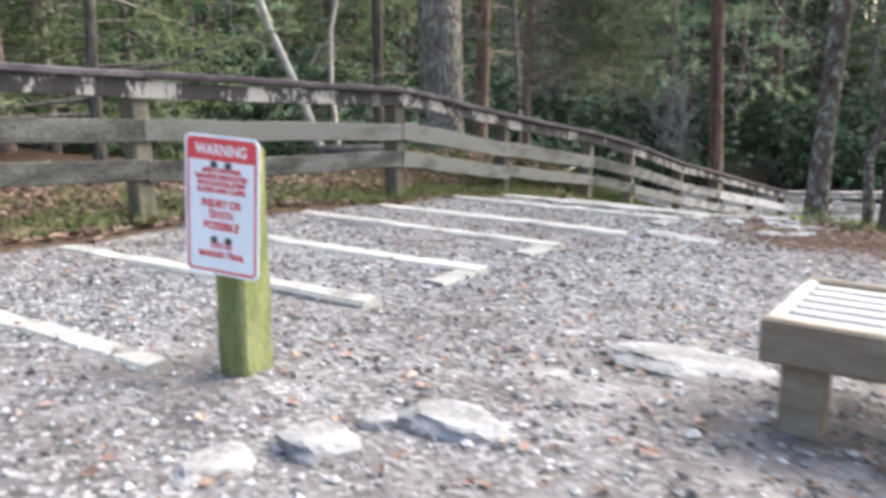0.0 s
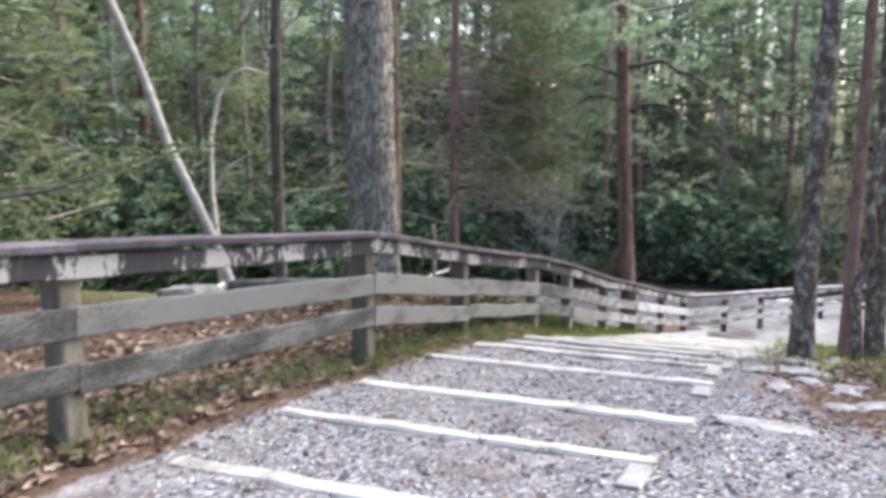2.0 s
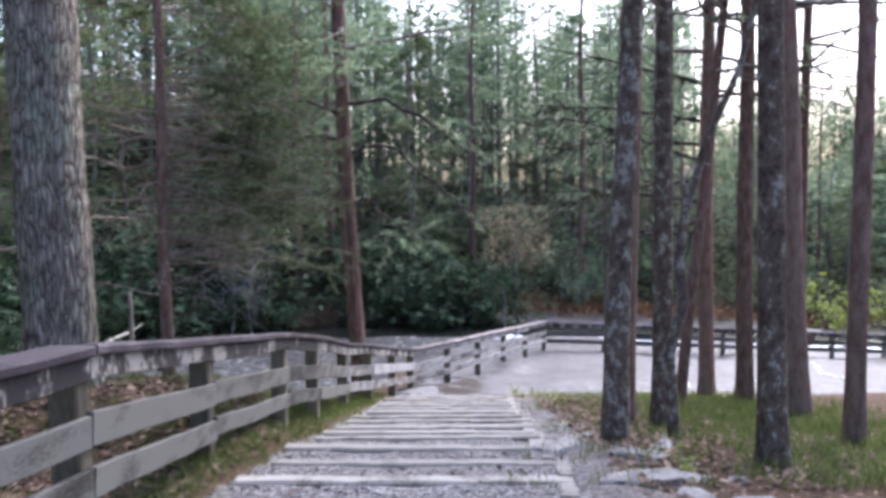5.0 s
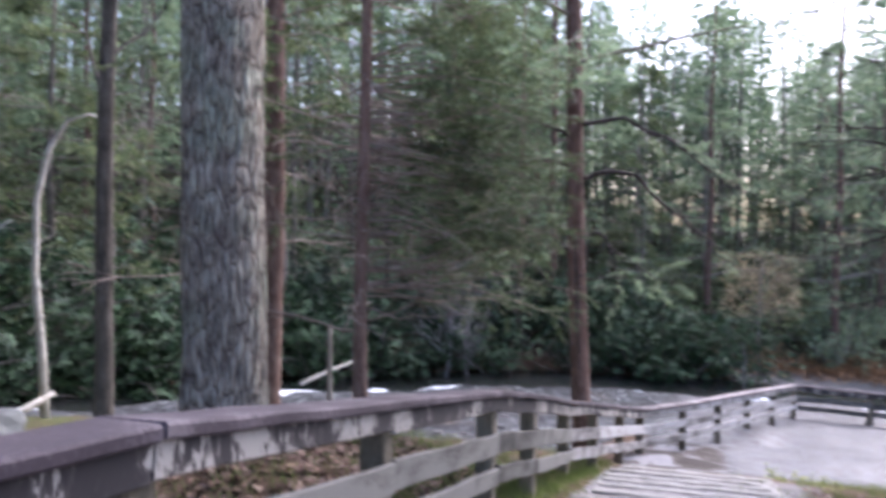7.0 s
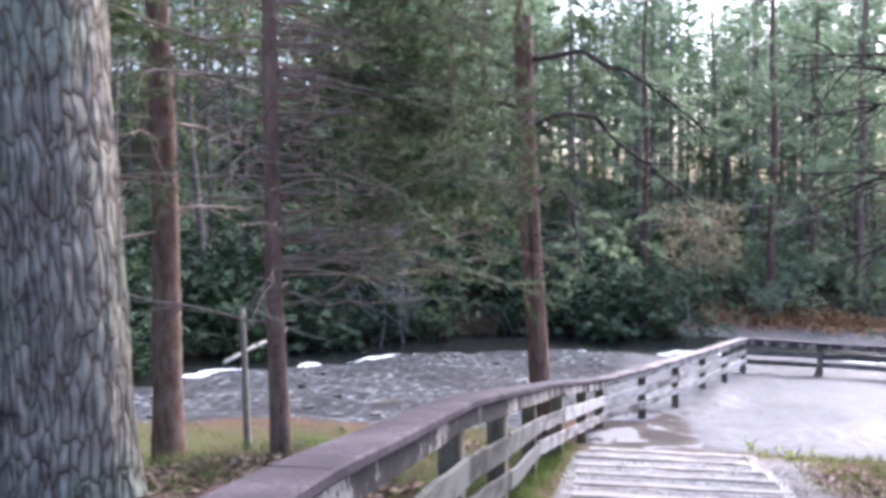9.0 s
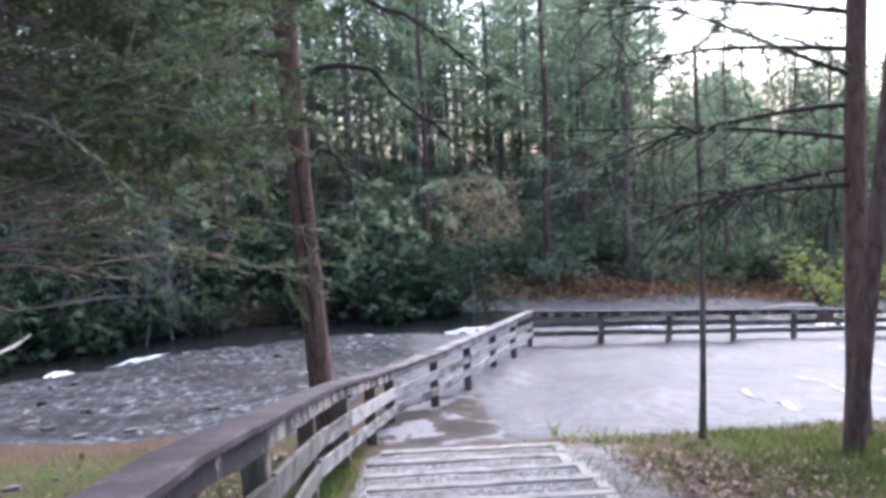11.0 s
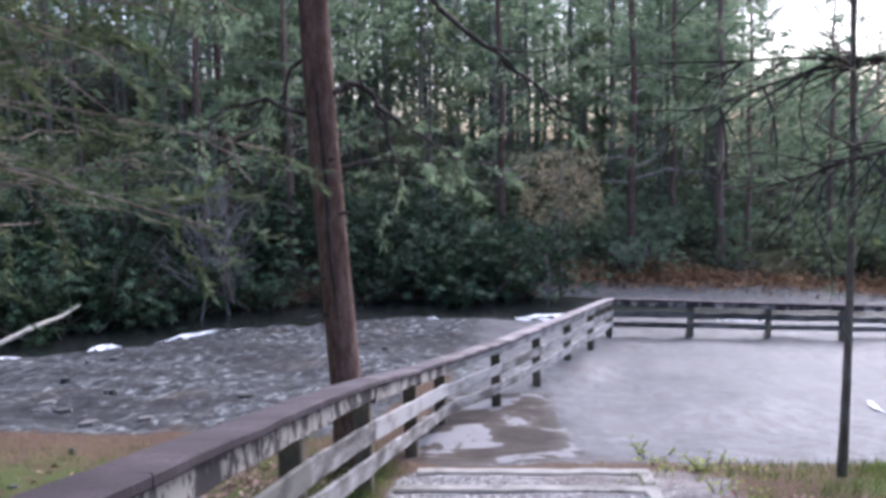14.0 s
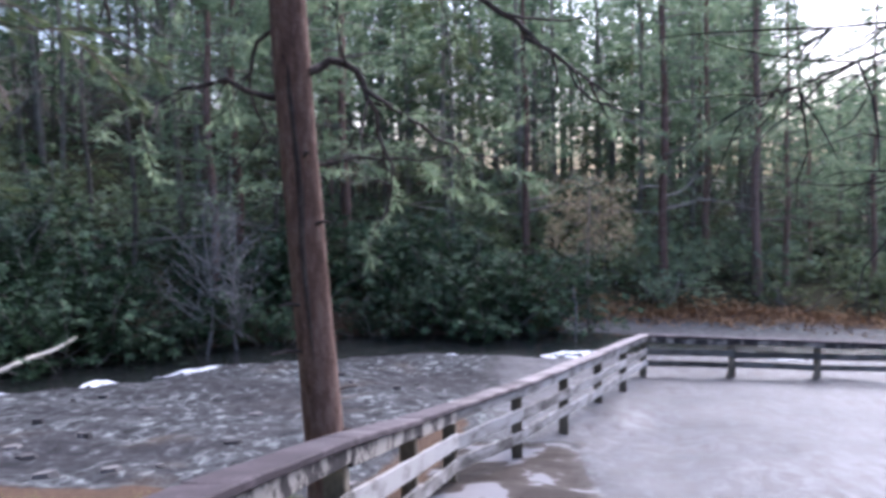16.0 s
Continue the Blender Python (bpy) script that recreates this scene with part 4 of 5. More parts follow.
def conifer_crown(height, low, reach, rng, limbs, twigs, tufts, tuft, width, droop=0.03, lean=(0, 0), dead=0, upward=0.15, thick=1.0):
    """Limbs round a stem and the blades on them: the wood and the foliage as two meshes."""
    wood, leaves = Mesh(), Mesh()
    for k in range(limbs):
        u = (k + rng.random()) / limbs
        z = low + (height - low) * u
        a = rng.uniform(0, 2 * math.pi)
        length = reach * (1 - 0.75 * u) * rng.uniform(0.55, 1.15)
        base = Vector((lean[0] * z, lean[1] * z, z))
        path = limb_path(base, (math.cos(a), math.sin(a), upward * (0.3 + u)), length, 5, 0.12, droop, rng)
        r = (0.012 + 0.012 * length) * thick
        wood.tube(path, [r * (1 - 0.8 * i / 5) for i in range(6)], 4)
        if k < dead:
            for _ in range(4):
                i = rng.randint(1, 4)
                tw = limb_path(path[i], (path[i + 1] - path[i]) + Vector((rng.gauss(0, 0.3), rng.gauss(0, 0.3), rng.gauss(-0.05, 0.15))), length * 0.35, 3, 0.25, 0.03, rng)
                wood.tube(tw, [r * 0.35, r * 0.28, r * 0.2, r * 0.1], 3)
            continue
        for _ in range(twigs):
            i = rng.randint(1, 4)
            q = path[i].lerp(path[i + 1], rng.random())
            side = (path[i + 1] - path[i]).normalized().cross(Vector((0, 0, 1))) * rng.choice((-1, 1))
            d = (path[i + 1] - path[i]).normalized() * 0.6 + side * rng.uniform(0.3, 1.0) + Vector((0, 0, rng.gauss(0, 0.2)))
            tw = limb_path(q, d, length * rng.uniform(0.18, 0.4), 3, 0.15, droop, rng)
            spray(leaves, tw, rng, tuft, width, tufts, 0.45)
        spray(leaves, path[3:], rng, tuft, width, tufts, 0.5)
    return wood, leaves


def bare_crown(height, low, rng, limbs, reach, lean=(0, 0), thick=1.0):
    wood = Mesh()
    for k in range(limbs):
        u = (k + rng.random()) / limbs
        z = low + (height - low) * u
        a = rng.uniform(0, 2 * math.pi)
        length = reach * (1 - 0.6 * u) * rng.uniform(0.6, 1.2)
        path = limb_path((lean[0] * z, lean[1] * z, z), (math.cos(a), math.sin(a), 0.7), length, 5, 0.2, -0.05, rng)
        r = (0.01 + 0.012 * length) * thick
        wood.tube(path, [r * (1 - 0.85 * i / 5) for i in range(6)], 4)
        for _ in range(5):
            i = rng.randint(1, 4)
            tw = limb_path(path[i], (path[i] - path[i - 1]) + Vector((rng.gauss(0, 0.6), rng.gauss(0, 0.6), rng.gauss(0.1, 0.4))), length * 0.45, 4, 0.25, -0.03, rng)
            wood.tube(tw, [r * 0.4, r * 0.32, r * 0.24, r * 0.16, r * 0.08], 3)
    return wood


def tree(name, x, y, label, trunk, bark, wood=None, leaves=None, needle=None, group="", z=None, wood_mat=None):
    root = thing(name, (x, y, lz(x, y) if z is None else z), label, "tree", group)
    part("trunk", trunk, bark, root, smooth=True)
    if name == "dead_tree":
        stub = Mesh()
        stub.tube([(-0.2, 0, 1.5), (-0.05, -0.1, 1.75), (0.2, -0.15, 1.9)], [0.03, 0.02, 0.008], 6)
        part("branch_stub", stub, bark, root)
    if wood is not None:
        tagged(part("crown_wood", wood, wood_mat or bark, root), kind="stuff")
    if leaves is not None:
        tagged(part("crown", leaves, needle, root), kind="stuff")
    return root


R = random.Random(21)
# the large oak behind the fence corner
tree("oak_tree", -0.05, 12.05, "large oak with deeply furrowed grey-brown bark and pale lichen", trunk_mesh(15, 0.285, 0.23, (0.004, 0), 84, 200, 0.16, 0.1, 0.03, 3), M_OAK, bare_crown(14, 8.5, R, 9, 4.5))

# the red-barked pine by the fence, with crooked dead limbs
pw, pl = conifer_crown(15, 5.6, 3.2, R, 26, 7, 20, 0.16, 0.03, 0.02, (-0.045, 0.0))


def swept_limb(parent, stem, path, r0, twigs, rng, turn=-30.0, live=None, needles=0.5):
    """One crooked limb in the upright plane through the stem that faces turn degrees: path is (out, up)."""
    c, s = math.cos(radians(turn)), math.sin(radians(turn))
    pts = []
    for (a0, z0), (a1, z1) in zip(path, path[1:]):
        for k in range(3):
            u = k / 3
            a, z = a0 + (a1 - a0) * u, z0 + (z1 - z0) * u
            pts.append(Vector((stem * z + a * c + rng.gauss(0, 0.015), a * s + rng.gauss(0, 0.03), z + rng.gauss(0, 0.015))))
    a, z = path[-1]
    pts.append(Vector((stem * z + a * c, a * s, z)))
    n = len(pts) - 1
    m = Mesh()
    m.tube(pts, [r0 * (1 - 0.85 * i / n) for i in range(n + 1)], 7)
    for _ in range(twigs):
        i = rng.randint(n // 3, n - 1)
        tw = limb_path(pts[i], (pts[i + 1] - pts[i]) * 3 + Vector((rng.gauss(0, 0.25), rng.gauss(0, 0.25), rng.gauss(-0.1, 0.25))), rng.uniform(0.3, 0.9), 5, 0.25, 0.08, rng)
        m.tube(tw, [r0 * 0.3, r0 * 0.25, r0 * 0.2, r0 * 0.15, r0 * 0.1, r0 * 0.05], 4)
        if live is not None and rng.random() < needles:
            spray(live, tw, rng, 0.13, 0.014, 46, 0.5)
    return part("limb", m, M_LIMB, parent, "dark crooked dead limb")


tree("pine_tree", 5.84, 18.17, "slender red-barked pine with crooked dead lower limbs", trunk_mesh(15, 0.145, 0.09, (-0.045, 0.0), 20, 60, 0.25, 0.05, 0.02, 4), M_PINE, pw, None, None, wood_mat=M_GREYBARK)
pine = bpy.data.objects["pine_tree"]
for path, r0, twigs, turn in (([(0, 4.5), (0.3, 4.66), (0.65, 4.68), (1.0, 4.55), (1.5, 4.0), (1.85, 3.75), (2.3, 3.4)], 0.05, 12, -30),
                              ([(0, 3.55), (0.3, 3.72), (0.45, 3.62), (0.6, 3.3), (0.64, 2.9), (0.6, 2.5)], 0.04, 6, -30),
                              ([(0.5, 3.5), (0.9, 3.2), (1.2, 3.0), (1.5, 2.95)], 0.02, 8, -30),
                              ([(0, 4.75), (-0.5, 4.87), (-0.9, 4.75), (-1.2, 4.5), (-1.42, 4.0)], 0.04, 9, -30),
                              ([(0, 3.4), (-0.5, 3.55), (-1.0, 3.45), (-1.4, 3.25)], 0.028, 8, -25),
                              ([(0, 2.9), (0.4, 3.0), (0.9, 2.95), (1.3, 3.05)], 0.018, 6, -20),
                              ([(0, 5.4), (0.8, 5.5), (1.7, 5.0), (2.4, 4.3)], 0.045, 12, -38),
                              ([(0, 5.2), (-0.7, 5.5), (-1.5, 5.2), (-2.0, 4.7)], 0.04, 10, -15),
                              ([(0, 4.0), (-0.25, 3.9), (-0.35, 3.5), (-0.2, 3.1)], 0.025, 3, -30)):
    swept_limb(pine, -0.045, path, r0, twigs, R, turn, pl)
tagged(part("crown", pl, M_NEEDLE, pine), kind="stuff")
scar = Mesh()
scar.tube([(-0.045 * z - 0.075 + 0.012 * math.sin(5 * z), -0.125 + 0.01 * z, z) for z in (1.5, 1.9, 2.3, 2.7, 3.1, 3.5, 3.9, 4.3)], [0.004, 0.016, 0.022, 0.024, 0.022, 0.02, 0.014, 0.004], 6, 0.15)
part("bark_scar", scar, M_LIMB, pine, "dark open split in the bark")
for z, a, out in ((1.2, 10, 0.22), (1.9, -160, 0.2), (2.2, 60, 0.28), (2.5, -70, 0.16), (1.55, 190, 0.25), (3.0, -100, 0.2), (0.9, -20, 0.14)):
    stub = Mesh()
    c, d = math.cos(radians(a)), math.sin(radians(a))
    stub.tube([(-0.045 * z + 0.08 * c, 0.08 * d, z), (-0.045 * z + (0.12 + out * 0.5) * c, (0.12 + out * 0.5) * d, z + 0.03), (-0.045 * z + (0.12 + out) * c, (0.12 + out) * d, z + 0.02)], [0.016, 0.012, 0.007], 6)
    part("branch_stub", stub, M_LIMB, pine)

# thin hemlock hung with bare and feathery branches
hw, hl = conifer_crown(9, 2.0, 1.9, R, 50, 7, 24, 0.08, 0.016, 0.015, (-0.008, 0), 0, 0.25, 0.3)
for k in range(22):
    z = R.uniform(1.7, 4.4)
    a = radians(R.uniform(-35, 60))
    length = R.uniform(1.1, 2.1)
    path = limb_path((0, 0, z), (math.cos(a), math.sin(a), R.uniform(0.05, 0.4)), length, 7, 0.16, 0.02, R)
    if path[-1].z < 1.7:
        continue
    hw.tube(path, [0.012 * (1 - 0.85 * i / 7) for i in range(8)], 4)
    for _ in range(13):
        i = R.randint(2, 6)
        side = (path[i + 1] - path[i]).normalized().cross(Vector((0, 0, 1))) * R.choice((-1, 1))
        tw = limb_path(path[i].lerp(path[i + 1], R.random()), (path[i + 1] - path[i]).normalized() + side * R.uniform(0.2, 1.0) + Vector((0, 0, R.gauss(0, 0.2))), R.uniform(0.3, 0.7), 3, 0.3, 0.02, R)
        if R.random() < 0.3:
            hw.tube(tw, [0.005, 0.004, 0.003, 0.002], 3)
        if z > 1.6 or R.random() < 0.3:
            spray(hl, tw, R, 0.065, 0.013, 60, 0.4)
HR = random.Random(71)
for k in range(20):
    z, a, length = HR.uniform(1.7, 5.0), radians(HR.uniform(-36, 10)), HR.uniform(1.3, 1.95)
    path = limb_path((0, 0, z), (math.cos(a), math.sin(a), HR.uniform(0.0, 0.3)), length, 7, 0.14, 0.02, HR)
    if path[-1].z < 1.75:
        continue
    hw.tube(path, [0.011 * (1 - 0.85 * i / 7) for i in range(8)], 4)
    for _ in range(14):
        i = HR.randint(1, 6)
        side = (path[i + 1] - path[i]).normalized().cross(Vector((0, 0, 1))) * HR.choice((-1, 1))
        tw = limb_path(path[i].lerp(path[i + 1], HR.random()), (path[i + 1] - path[i]).normalized() + side * HR.uniform(0.2, 1.0) + Vector((0, 0, HR.gauss(0.0, 0.2))), HR.uniform(0.25, 0.55), 3, 0.3, 0.01, HR)
        if HR.random() < 0.3:
            hw.tube(tw, [0.005, 0.004, 0.003, 0.002], 3)
        spray(hl, tw, HR, 0.07, 0.016, 56, 0.45)
for k in range(46):
    z, a, length = HR.uniform(1.35, 3.4), radians(HR.uniform(-42, 34)), HR.uniform(1.5, 2.25)
    path = limb_path((0, 0, z), (math.cos(a), math.sin(a), HR.uniform(-0.05, 0.2)), length, 7, 0.13, 0.015, HR)
    hw.tube(path, [0.011 * (1 - 0.85 * i / 7) for i in range(8)], 4)
    for _ in range(13):
        i = HR.randint(2, 6)
        side = (path[i + 1] - path[i]).normalized().cross(Vector((0, 0, 1))) * HR.choice((-1, 1))
        tw = limb_path(path[i].lerp(path[i + 1], HR.random()), (path[i + 1] - path[i]).normalized() + side * HR.uniform(0.2, 1.0) + Vector((0, 0, HR.gauss(0.0, 0.2))), HR.uniform(0.25, 0.6), 3, 0.3, 0.02, HR)
        if HR.random() < 0.5:
            hw.tube(tw, [0.005, 0.004, 0.003, 0.002], 3)
        if HR.random() < 0.75:
            spray(hl, tw, HR, 0.05, 0.011, 52, 0.45)
for k in range(34):
    z, a, length = HR.uniform(0.7, 3.6), radians(HR.uniform(0, 360)), HR.uniform(0.9, 2.0)
    path = limb_path((0, 0, z), (math.cos(a), math.sin(a), HR.uniform(-0.05, 0.35)), length, 7, 0.17, 0.02, HR)
    hw.tube(path, [0.013 * (1 - 0.85 * i / 7) for i in range(8)], 4)
    for _ in range(6):
        i = HR.randint(1, 6)
        tw = limb_path(path[i], (path[i + 1] - path[i]).normalized() + Vector((HR.gauss(0, 0.5), HR.gauss(0, 0.5), HR.gauss(0, 0.25))), HR.uniform(0.25, 0.7), 3, 0.3, 0.02, HR)
        hw.tube(tw, [0.006, 0.005, 0.003, 0.002], 3)
tree("hemlock_tree", 1.36, 13.86, "thin hemlock with bare twiggy lower branches and feathery needles", trunk_mesh(9.5, 0.075, 0.03, (-0.008, 0), 12, 30, 0.3, 0, 0.03, 5), M_PINE, hw, hl, M_HEMLOCK, wood_mat=M_TWIG)
hw, hl = conifer_crown(11, 2.2, 2.6, R, 70, 9, 26, 0.14, 0.034, 0.03, (0, 0), 14, 0.1, 0.45)
tree("hemlock_tree", 0.7, 16.4, "reddish trunk of a hemlock with drooping feathery branches", trunk_mesh(12, 0.145, 0.07, (0.005, 0), 14, 34, 0.35, 0, 0.03, 6), M_PINE, hw, hl, M_HEMLOCK, wood_mat=M_TWIG)
tree("sapling_tree", 1.47, 16.6, "short dark dead sapling pole beside the rock", trunk_mesh(1.7, 0.045, 0.03, (0.01, 0), 8, 8, 0.2, 0, 0.02, 7), M_GREYBARK)
tree("grey_tree", -1.27, 16.75, "slim grey-barked tree standing in grass", trunk_mesh(12, 0.11, 0.06, (0.012, 0), 12, 30, 0.3, 0, 0.03, 8), M_GREYBARK, bare_crown(12, 4, R, 16, 2.2, (0.012, 0)))
m = Mesh()
m.tube([(0.08, 0, -0.4), (0.0, 0, 1.2), (-0.12, 0, 2.6), (-0.1, 0, 3.9), (0.1, 0, 4.8), (0.4, 0, 5.3), (0.75, 0, 5.45), (1.25, 0, 5.3)], [0.09, 0.075, 0.065, 0.058, 0.05, 0.04, 0.028, 0.01], 9, 0.06)
tree("dead_tree", -2.75, 22.3, "pale dead stem bent over at its top", m, M_BIRCH)
m = Mesh()
m.tube([(0.1, 0, -0.3), (0, 0, 0.0), (-0.3, 0, 0.9), (-0.78, 0, 2.0), (-1.1, 0, 3.0), (-1.62, 0, 4.3), (-2.2, 0, 6.0), (-2.6, 0, 7.4)], [0.085, 0.07, 0.06, 0.058, 0.054, 0.05, 0.042, 0.025], 12, 0.05)
tree("dead_tree", -1.75, 12.9, "leaning pale birch trunk with peeling bark", m, M_BIRCH)
m = Mesh()
m.tube([(-0.5, -0.2, 0.02), (0, 0.05, 0.2), (0.45, 0.25, 0.45)], [0.07, 0.065, 0.04], 9)
tree("fallen_log", -2.75, 20.3, "short pale broken log lying in grass", m, M_BIRCH)

m = Mesh()
m.tube([(-0.65, 0.25, 0.06), (0, 0.02, 0.09), (0.6, -0.2, 0.1)], [0.09, 0.1, 0.095], 10, 0.06)
tree("fallen_log", -1.1, 11.75, "grey weathered log lying behind the fence", m, M_GREYBARK)

# soft green young pines behind the upper fence
for x, y, h, low, seed in ((-6.5, 14.4, 9, 0.6, 61), (-8.6, 13.2, 10, 0.6, 62), (-7.8, 17.6, 11, 1.0, 63), (-11, 11.4, 9, 0.5, 64)):
    yw, yl = conifer_crown(h, low, 2.4, R, 60, 9, 25, 0.13, 0.02, 0.0, (0, 0), 4, 0.25, 0.6)
    tree("young_pine", x, y, "young pine with soft light-green needles behind the fence", trunk_mesh(h, 0.09, 0.03, (0, 0), 10, 20, 0.3, 0, 0.03, seed), M_GREYBARK, yw, yl, M_SOFT, "young pines behind the fence")

# trees on the grassy slope
SLOPE = [(4.2, 9.5, 0.115, 0.03, 1), (4.2, 7.85, 0.1, -0.015, 1), (5.75, 10.45, 0.11, 0.0, 1), (5.8, 11.05, 0.085, 0.02, 0), (9.15, 13.4, 0.09, 0.1, 0), (9.9, 12.75, 0.13, 0.0, 0), (11.0, 13.0, 0.13, -0.035, 0), (8.2, 10.5, 0.13, -0.05, 0), (5.6, 8.1, 0.08, 0.0, 0), (11.9, 13.3, 0.1, 0.02, 0), (12.5, 10.5, 0.14, 0, 0), (8.8, 6.6, 0.14, 0, 0), (13.5, 8.0, 0.15, 0, 0)]
for i, (x, y, r, ln, kind) in enumerate(SLOPE):
    bark = (M_PINE, M_LICHEN)[kind]
    lab = ("dark-barked pine standing in grass on the slope", "slim tree with lichen-blotched bark standing in grass")[kind]
    h = 12 + 3 * R.random()
    lean = (ln, -ln * 0.5)
    wood, leaves = conifer_crown(h, 4.2 if kind else 5.0, 2.6, R, 26, 6, 18, 0.16, 0.03, 0.02, lean, 7)
    tree("slope_tree", x, y, lab, trunk_mesh(h, r, r * 0.5, lean, 14, 40, 0.3, 0.04, 0.02, 30 + i), bark, wood, leaves, M_NEEDLE, "trees on the grassy slope", wood_mat=M_GREYBARK)

m = Mesh()
m.tube([(0.93 * a, -0.37 * a, z) for a, z in ((0, -0.3), (0, 0.0), (-0.05, 0.78), (0.08, 1.22), (0.04, 1.67), (0.11, 2.1), (0.3, 2.67), (0.47, 3.03), (0.6, 3.3), (0.9, 4.4), (1.0, 5.4))], [0.07, 0.06, 0.05, 0.052, 0.045, 0.042, 0.038, 0.035, 0.03, 0.02, 0.008], 9, 0.06)
side_limb = Mesh()
side_limb.tube([(0.1, -0.04, 2.1), (0.2, 0.1, 2.35), (0.5, 0.2, 2.5), (0.8, 0.25, 2.45)], [0.022, 0.018, 0.012, 0.005], 6)
crooked = tree("crooked_tree", 4.66, 9.25, "thin pale crooked stem with lichen beside larger trunks", m, M_LICHEN)
part("limb", side_limb, M_LICHEN, crooked)

# big dead limbs reaching over the slope, and the dead sapling below them
kx, ky = 10.55, 14.1
limbs, hang = Mesh(), Mesh()
for z, a, length, up in ((3.4, 128, 3.0, 0.0), (4.1, 150, 3.6, 0.15), (4.8, 115, 3.4, 0.1), (2.9, 165, 2.4, -0.2), (5.4, 140, 3.0, 0.3), (3.8, 140, 3.3, -0.25), (4.4, 132, 3.2, -0.15), (3.1, 150, 2.8, -0.3)):
    b = radians(a)
    path = limb_path((0, 0, z), (math.cos(b), math.sin(b), up + 0.25), length, 8, 0.06, 0.05, R)
    limbs.tube(path, [0.034 * (1 - 0.85 * i / 8) for i in range(9)], 6)
    for _ in range(26):
        i = R.randint(1, 7)
        tw = limb_path(path[i], (path[i + 1] - path[i]) + Vector((R.gauss(0, 0.25), R.gauss(0, 0.25), R.gauss(-0.1, 0.25))), R.uniform(0.5, 1.3), 4, 0.25, 0.06, R)
        limbs.tube(tw, [0.012, 0.01, 0.008, 0.006, 0.003], 3)
        if R.random() < 0.6:
            spray(hang, tw, R, 0.12, 0.012, 26, 0.5)
cw, cl = conifer_crown(14, 5, 3.0, R, 28, 6, 18, 0.16, 0.03, 0.02)
cl.add(hang.v, hang.f)
limbs.add(cw.v, cw.f)
tree("pine_tree", kx, ky, "dark pine with long bare arching lower limbs", trunk_mesh(14, 0.14, 0.07, (0, 0), 14, 40, 0.3, 0.04, 0.02, 55), M_PINE, limbs, cl, M_NEEDLE, wood_mat=M_LIMB)
tree("sapling_tree", 9.3, 15.3, "thin straight dead sapling standing at the grass edge", trunk_mesh(4.6, 0.04, 0.02, (0.0, 0), 8, 14, 0.3, 0, 0.02, 56), M_GREYBARK, bare_crown(4.5, 2.6, R, 9, 0.9), wood_mat=M_TWIG)


# ---- woods: a few kinds, built once and repeated ----
def kinds():
    rng = random.Random(77)
    made = []
    for i in range(3):
        h = 15 + 2.5 * i
        w, l = conifer_crown(h, h * 0.16, 4.0, rng, 44, 9, 14, 0.3, 0.062, 0.02, dead=4)
        made.append((trunk_mesh(h, 0.17 + 0.02 * i, 0.06, (0, 0), 8, 14, 0.2, 0, 0.06, 80 + i), M_PINE, w, l, M_NEEDLE, "pine_tree", "tall pine with green needles on the hillside"))
    for i in range(2):
        h = 10 + 3 * i
        w, l = conifer_crown(h, 0.5, 3.8, rng, 44, 9, 12, 0.32, 0.07, 0.035, upward=0.05)
        made.append((trunk_mesh(h, 0.14, 0.04, (0, 0), 8, 12, 0.2, 0, 0.05, 90 + i), M_GREYBARK, w, l, M_HEMLOCK, "hemlock_tree", "dense dark hemlock branched to the ground"))
    for i in range(2):
        h = 13 + 3 * i
        made.append((trunk_mesh(h, 0.13, 0.05, (0.01, 0), 8, 14, 0.2, 0, 0.08, 95 + i), M_GREYBARK, bare_crown(h, 4.5, rng, 14, 3.4), None, None, "bare_tree", "bare grey-barked woodland tree on the hillside"))
    out = []
    for t, bark, w, l, ndl, name, lab in made:
        meshes = [("trunk", t.mesh("trunk", True), bark), ("crown_wood", w.mesh("crown_wood"), M_GREYBARK)]
        if l is not None:
            meshes.append(("crown", l.mesh("crown"), ndl))
        for _, me, mt in meshes:
            me.materials.append(mt)
        out.append((name, lab, meshes))
    return out


KINDS = kinds()


def plant(kind, x, y, scale, turn, group):
    name, lab, meshes = kind
    root = thing(name, pose(x, y, lz(x, y) - 0.05, 0, 0, turn) @ Matrix.Diagonal((scale, scale, scale, 1)), lab, "tree", group)
    for nm, me, _ in meshes:
        ob = part(nm, me, None, root)
        if nm != "trunk":
            ob["kind"] = "stuff"


